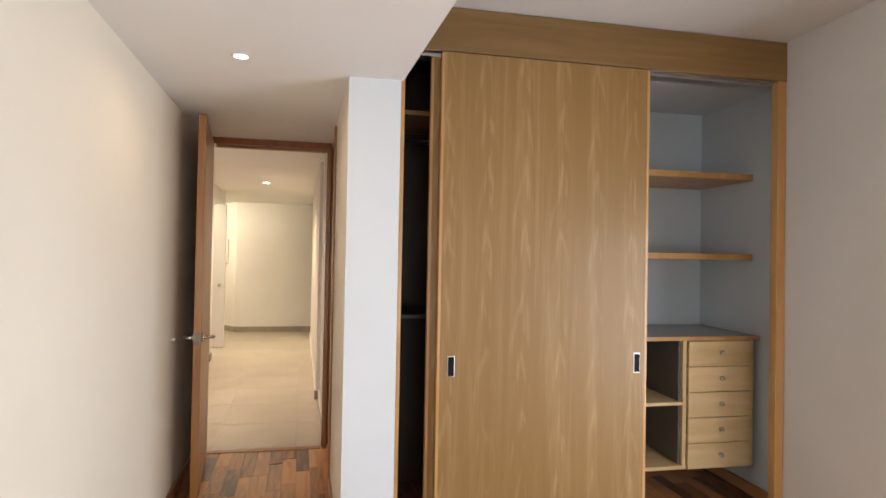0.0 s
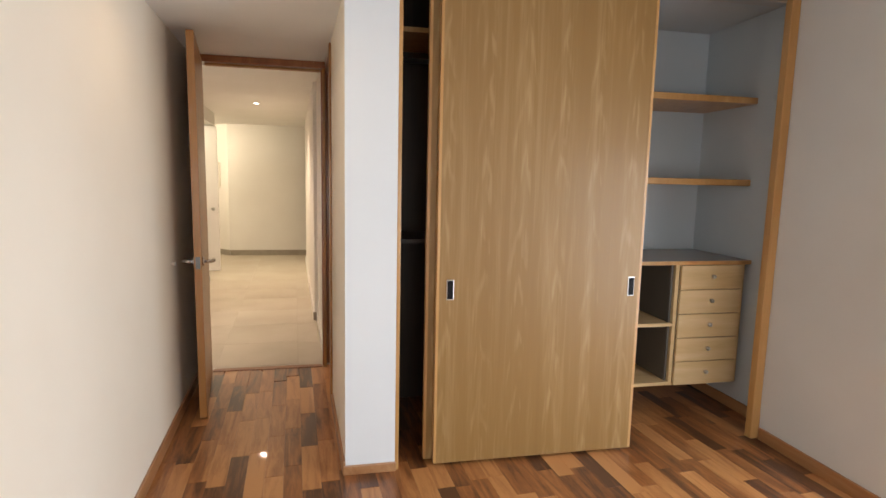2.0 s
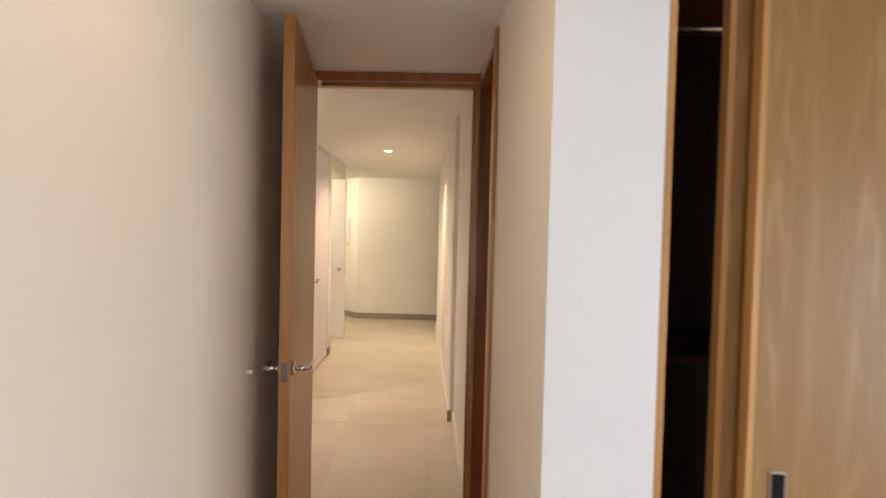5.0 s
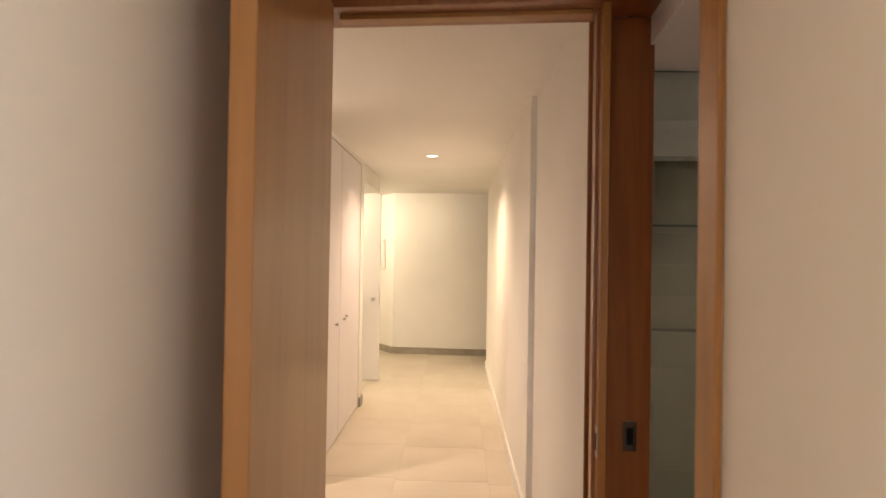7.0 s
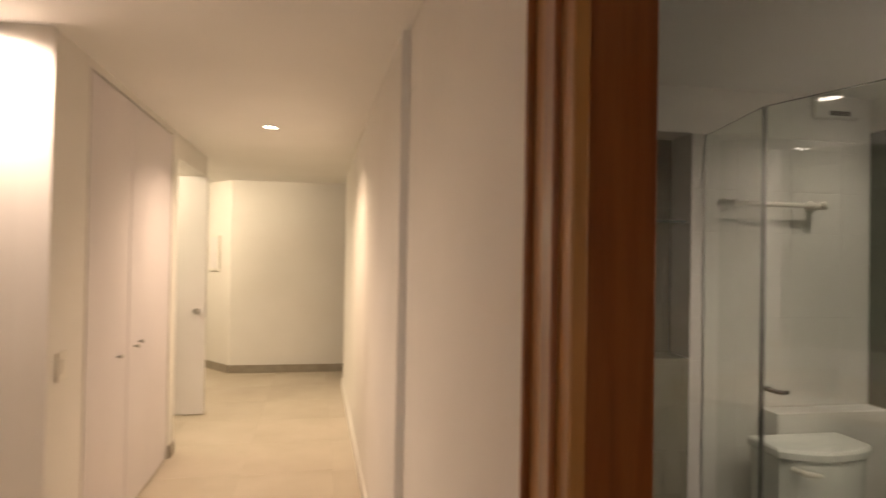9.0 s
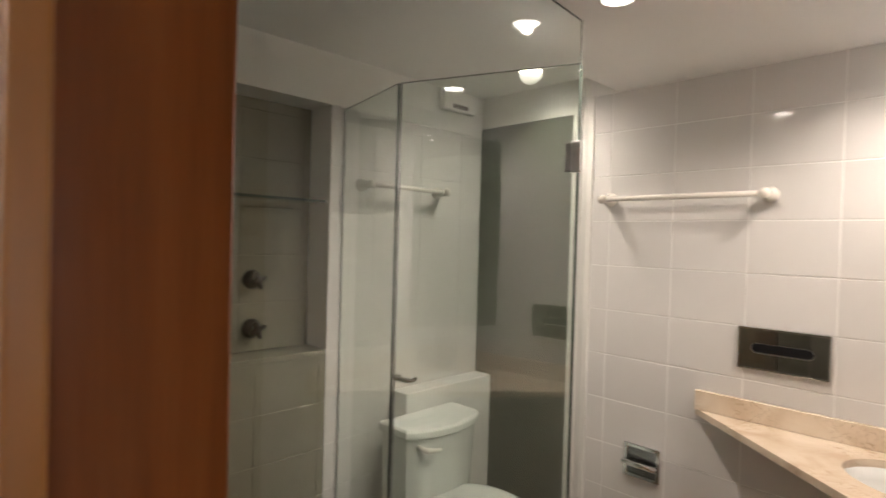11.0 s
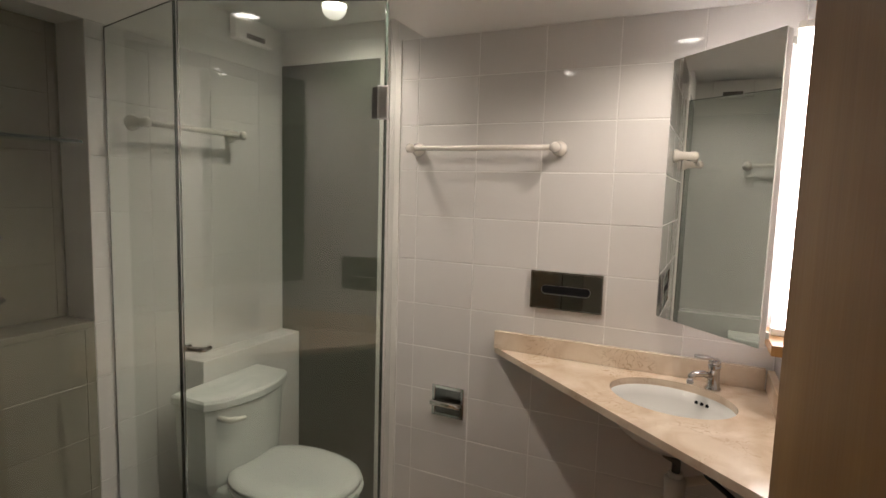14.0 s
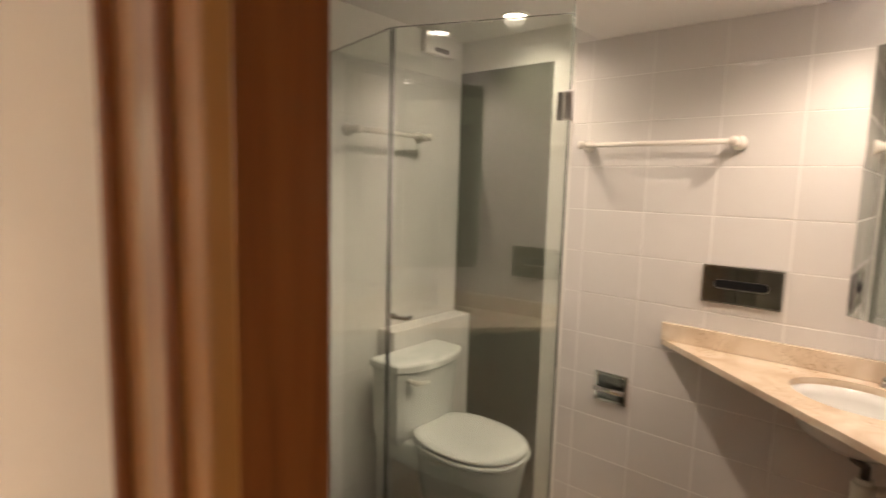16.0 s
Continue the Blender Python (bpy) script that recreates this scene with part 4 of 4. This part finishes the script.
def counter_mesh():
    bm = bmesh.new()
    angs = sorted([k * 2 * math.pi / 72 for k in range(72)] + [math.atan2(p[1] - SC[1], p[0] - SC[0]) % (2 * math.pi) for p in (P0, P1, P2)])
    rows = []
    for a in angs:
        q = (SC[0] + math.cos(a), SC[1] + math.sin(a))
        o = on_triangle(q)
        ca, sa = math.cos(a - SR), math.sin(a - SR)
        r = 1 / math.sqrt((ca / SA) ** 2 + (sa / SB) ** 2)
        i = (SC[0] + r * math.cos(a), SC[1] + r * math.sin(a))
        rows.append([bm.verts.new((*p, z)) for p, z in ((i, 0.908), (i, 0.927), (i, 0.93), (o, 0.93), (o, 0.908))])
    for r0, r1 in zip(rows, rows[1:] + rows[:1]):
        for k in range(4):
            bm.faces.new((r0[k], r0[k + 1], r1[k + 1], r1[k]))
        bm.faces.new((r0[4], r0[0], r1[0], r1[4]))
    return bm


part("top", counter_mesh(), MARBLE, vt)
part("backsplash", bm_box(BX - 0.028, 3.475, 0.9305, BX - 0.008, 4.362, 0.998, 0.002), MARBLE, vt)
part("backsplash", bm_box(1.06, 3.452, 0.9305, BX - 0.029, 3.473, 0.998, 0.002), MARBLE, vt)
bs = thing("washbasin", "oval white undermount porcelain basin", "basin", (0, 0, 0))
part("bowl", bm_loft([oval(1.04, 0.9075), oval(1.0, 0.907), oval(0.965, 0.875), oval(0.85, 0.82), oval(0.6, 0.785), oval(0.2, 0.775), oval(0.05, 0.772)], cap_lo=False), PORCELAIN, bs, "", True)
for k in range(3):
    a = radians(-45 + 7 * k)
    rr = 0.966 / math.sqrt((math.cos(a - SR) / SA) ** 2 + (math.sin(a - SR) / SB) ** 2)
    px, py = SC[0] + rr * math.cos(a), SC[1] + rr * math.sin(a)
    part("overflow_hole", bm_tube([(px + 0.002 * math.cos(a), py + 0.002 * math.sin(a), 0.8825), (px - 0.0012 * math.cos(a), py - 0.0012 * math.sin(a), 0.884)], 0.0055, 12), BLACK, bs)
part("drain", bm_tube([(*SC, 0.770), (*SC, 0.7745)], 0.022, 18), STEEL, bs, "", True)
fc = thing("basin_faucet", "chrome single-lever basin mixer", "faucet", (1.752, 3.62, 0.9305), 137)
part("body", bm_tube([(0, 0, 0), (0, 0, 0.006), (0, 0, 0.012), (0, 0, 0.075), (0, 0, 0.095), (0, 0, 0.10)], [0.03, 0.03, 0.023, 0.021, 0.024, 0.018], 20), CHROME, fc, "", True)
part("spout", bm_tube([(0.01, 0, 0.05), (0.06, 0, 0.068), (0.105, 0, 0.07), (0.118, 0, 0.062), (0.12, 0, 0.046)], [0.014, 0.013, 0.012, 0.012, 0.011], 14), CHROME, fc, "", True)
part("lever_cap", bm_tube([(0, 0, 0.10), (0, 0, 0.112), (0, 0, 0.122)], [0.023, 0.022, 0.012], 20), CHROME, fc, "", True)
part("lever", bm_tube([(-0.005, 0.014, 0.116), (0.03, 0.017, 0.128), (0.085, 0.015, 0.137), (0.105, 0.0, 0.139), (0.085, -0.015, 0.137), (0.03, -0.017, 0.128), (-0.005, -0.014, 0.116)], 0.0055, 10), CHROME, fc, "chrome loop lever", True)
part("aerator", bm_tube([(0.12, 0, 0.047), (0.12, 0, 0.036)], 0.0125, 14), STEEL, fc, "", True)
fc.scale = (0.8, 0.8, 0.8)
dp = thing("drain_pipe", "white bottle trap with dark hoses under the basin", "pipe", (0, 0, 0))
TX, TY = 1.655, 3.705
part("tailpiece", bm_tube([(*SC, 0.772), (*SC, 0.75), (TX, TY, 0.72), (TX, TY, 0.66)], 0.013, 14), GUNMETAL, dp, "dark metal tailpiece", True)
part("trap_cup", bm_tube([(TX, TY, 0.67), (TX, TY, 0.665), (TX, TY, 0.60), (TX, TY, 0.592)], [0.02, 0.032, 0.029, 0.02], 18), PLASTIC, dp, "white bottle trap", True)
part("trap_nut", bm_tube([(TX, TY, 0.685), (TX, TY, 0.671)], 0.022, 8), PLASTIC, dp)
part("waste_arm", bm_tube([(TX + 0.02, TY - 0.02, 0.645), (1.74, 3.60, 0.65), (1.76, 3.46, 0.65)], 0.014, 14), PLASTIC, dp, "", True)
part("basin_clip", bm_tube([(1.50, 3.86, 0.90), (1.50, 3.85, 0.87), (1.53, 3.82, 0.86), (1.57, 3.80, 0.865)], 0.008, 10), RUBBER, dp, "black clip under the basin", True)
for o in (0.0, 0.05):
    arc = [(1.752 + o * 0.3, 3.62 - o * 0.4, 0.90), (1.745, 3.61 - o * 0.4, 0.80), (1.70 + o * 0.5, 3.66 - o, 0.735), (1.63 + o, 3.62 - o, 0.705), (1.55 + o, 3.55 - o * 0.6, 0.69), (1.50 + o, 3.455, 0.68)]
    part("supply_hose", bm_tube(arc, 0.008, 8), RUBBER, dp, "black braided hose", True)
    part("valve", bm_tube([(1.50 + o, 3.452, 0.68), (1.50 + o, 3.485, 0.68)], 0.014, 12), CHROME, dp, "chrome stop valve", True)

# corner mirror and its lamp
M0, M1 = (1.556, 3.528), (BX - 0.009, 3.799)
ang = math.degrees(math.atan2(M1[1] - M0[1], M1[0] - M0[0]))
mr = thing("corner_mirror", "tall frameless mirror set across the corner", "mirror", (*M0, 1.123), ang)
mw = math.dist(M0, M1)
part("mirror_glass", bm_box(0, 0, 0, mw, 0.004, 0.828), MIRROR, mr)
part("backing", bm_box(0.002, -0.022, 0.002, mw - 0.002, -0.0005, 0.826, 0.001), WHITEWOOD, mr)
for z in (0.02, 0.79):
    part("bracket", bm_box(0.01, -0.045, z, 0.03, -0.0225, z + 0.02, 0.002), STEEL, mr)
ml = thing("mirror_lamp", "lit vertical tube lamp beside the corner mirror", "wall lamp", (1.74, 3.447, 1.13))
part("base_plate", bm_box(-0.16, 0.0, -0.03, 0.09, 0.05, 0.0, 0.002), OAK_PLAIN, ml, "small pale wooden lamp shelf")
part("tube", bm_tube([(-0.02, 0.02, 0.02), (-0.02, 0.02, 0.86)], 0.018, 16), TUBE, ml, "", True)
for z in (0.01, 0.86):
    part("socket", bm_box(-0.04, 0.0, z - 0.008, 0.0, 0.04, z + 0.012, 0.003), PLASTIC, ml)


# ---- pieces: planks and tiles ----
def piece_mesh(name, w, l, h, mat, bevel):
    """A low block on z = 0 with chamfered upper edges, centred."""
    bm = bmesh.new()
    a, b = w / 2, l / 2
    lo = [bm.verts.new((x, y, 0)) for x, y in ((-a, -b), (a, -b), (a, b), (-a, b))]
    mi = [bm.verts.new((x, y, h - bevel)) for x, y in ((-a, -b), (a, -b), (a, b), (-a, b))]
    hi = [bm.verts.new((x, y, h)) for x, y in ((-a + bevel, -b + bevel), (a - bevel, -b + bevel), (a - bevel, b - bevel), (-a + bevel, b - bevel))]
    bm.faces.new(hi)
    for r0, r1 in ((lo, mi), (mi, hi)):
        for k in range(4):
            bm.faces.new((r0[k], r0[(k + 1) % 4], r1[(k + 1) % 4], r1[k]))
    me = bpy.data.meshes.new(name)
    bm.to_mesh(me)
    bm.free()
    me.materials.append(mat)
    return me


cache = {}


def piece(name, w, l, h, mat, parent, m):
    key = (name, round(w, 3), round(l, 3), round(h, 4), mat.name)
    if key not in cache:
        cache[key] = piece_mesh(name, w, l, h, mat, 0.0004 if name == "plank" else 0.001)
    ob = new(name, cache[key])
    ob.parent = parent
    ob.matrix_basis = m
    return ob


rng = random.Random(7)
fl = bpy.data.objects["floor"]
PW, PL = 0.087, 0.42
turn = math.degrees(math.atan(-SK))
far = bmesh.new()
for i in range(-4, 43):
    x = -1.12 + i * PW
    off = rng.random() * PL
    for j in range(-7, 12):
        y = 0.0 + j * PL + off
        # the floor leans with the passage
        cx, cy = x - SK * (4.1 - y) * 1.0 + 0.0, y
        if cy - PL / 2 < -2.6 or cy - PL / 2 > 4.08 or cx > 2.46 or cx < -1.05:
            continue
        l = PL
        y1 = min(cy + PL / 2, 4.10)
        y0 = cy - PL / 2
        l = round((y1 - y0) / 0.03) * 0.03
        if l < 0.05:
            continue
        m = pose(cx, y1 - l / 2, -0.012 + rng.random() * 0.0006, 0, 0, turn)
        if cy > 1.0:
            piece("plank", PW - 0.0005, l - 0.0005, 0.012, PLANK, fl, m)
        else:
            bm2 = bm_box(-PW / 2 + 0.0006, -l / 2 + 0.0006, 0, PW / 2 - 0.0006, l / 2 - 0.0006, 0.012)
            bmesh.ops.transform(bm2, matrix=m, verts=bm2.verts)
            tmp = bpy.data.meshes.new("tmp")
            bm2.to_mesh(tmp)
            bm2.free()
            far.from_mesh(tmp)
            bpy.data.meshes.remove(tmp)
rest = part("planks_behind", far, PLANK, fl)
rest["kind"] = "stuff"

cf = bpy.data.objects["floor_bed"]
TS = 0.60
for i in range(-5, 4):
    for j in range(0, 13):
        cx, cy = -0.62 + i * TS - SK * 0 + SK * (4.13 + j * TS - 4.1), 4.13 + TS / 2 + j * TS
        piece("floor_tile", TS - 0.0012, TS - 0.0012, 0.006, FLOORTILE, cf, pose(cx, cy, -0.006, 0, 0, turn))

TWD, THT, TK = 0.252, 0.1775, 0.006


def tile_wall(parent, along0, along1, z0, z1, place, first_joint, z_joint=1.061, mat=WALLTILE, fine=None):
    """Tiles between the limits; joints pass through first_joint and z_joint; place(a, z) gives a pose with local y along the wall and z out of it."""
    def cuts(lo, hi, step, joint):
        k = math.ceil((lo - joint) / step - 1e-6)
        pts = [lo]
        while joint + k * step < hi - 0.012:
            if joint + k * step > lo + 0.012:
                pts.append(joint + k * step)
            k += 1
        return pts + [hi]
    ca, cz = cuts(along0, along1, TWD, first_joint), cuts(z0, z1, THT, z_joint)
    for a0, a1 in zip(ca, ca[1:]):
        for b0, b1 in zip(cz, cz[1:]):
            jit = pose(0, 0, rng.random() * 0.0004, rng.uniform(-0.1, 0.1), rng.uniform(-0.1, 0.1), 0)
            gap = 0.0042 if fine is None else fine
            piece("tile", a1 - a0 - gap, b1 - b0 - gap, TK, mat, parent, place((a0 + a1) / 2, (b0 + b1) / 2) @ jit)


ob = bpy.data.objects
EASTM = lambda a, z: Matrix(((0, 0, -1, BX + 0.006), (-1, 0, 0, a), (0, 1, 0, z), (0, 0, 0, 1)))
NORTHM = lambda yy: (lambda a, z: Matrix(((1, 0, 0, a), (0, 0, -1, yy), (0, 1, 0, z), (0, 0, 0, 1))))
SOUTHM = lambda a, z: Matrix(((-1, 0, 0, a), (0, 0, 1, 3.446), (0, 1, 0, z), (0, 0, 0, 1)))
tile_wall(ob["wall_bath_east"], 3.452, 4.80, 0, BLO, EASTM, 3.967)
tile_wall(ob["wall_bath_north"], 0.985, BX, 0, 2.0, NORTHM(5.426), 1.2, fine=0.0014)
tile_wall(ob["wall_bath_south"], 0.10, BX, 0, BLO, SOUTHM, 1.593)
tile_wall(ob["wall_shower_low"], 0.1, 0.985, 0, 1.05, NORTHM(5.426), 0.448, 1.05, TAUPE, 0.0022)
tile_wall(ob["wall_shower_back"], 0.1, 0.98, 1.07, 2.0, NORTHM(5.566), 0.448, 1.07, TAUPE, 0.0022)
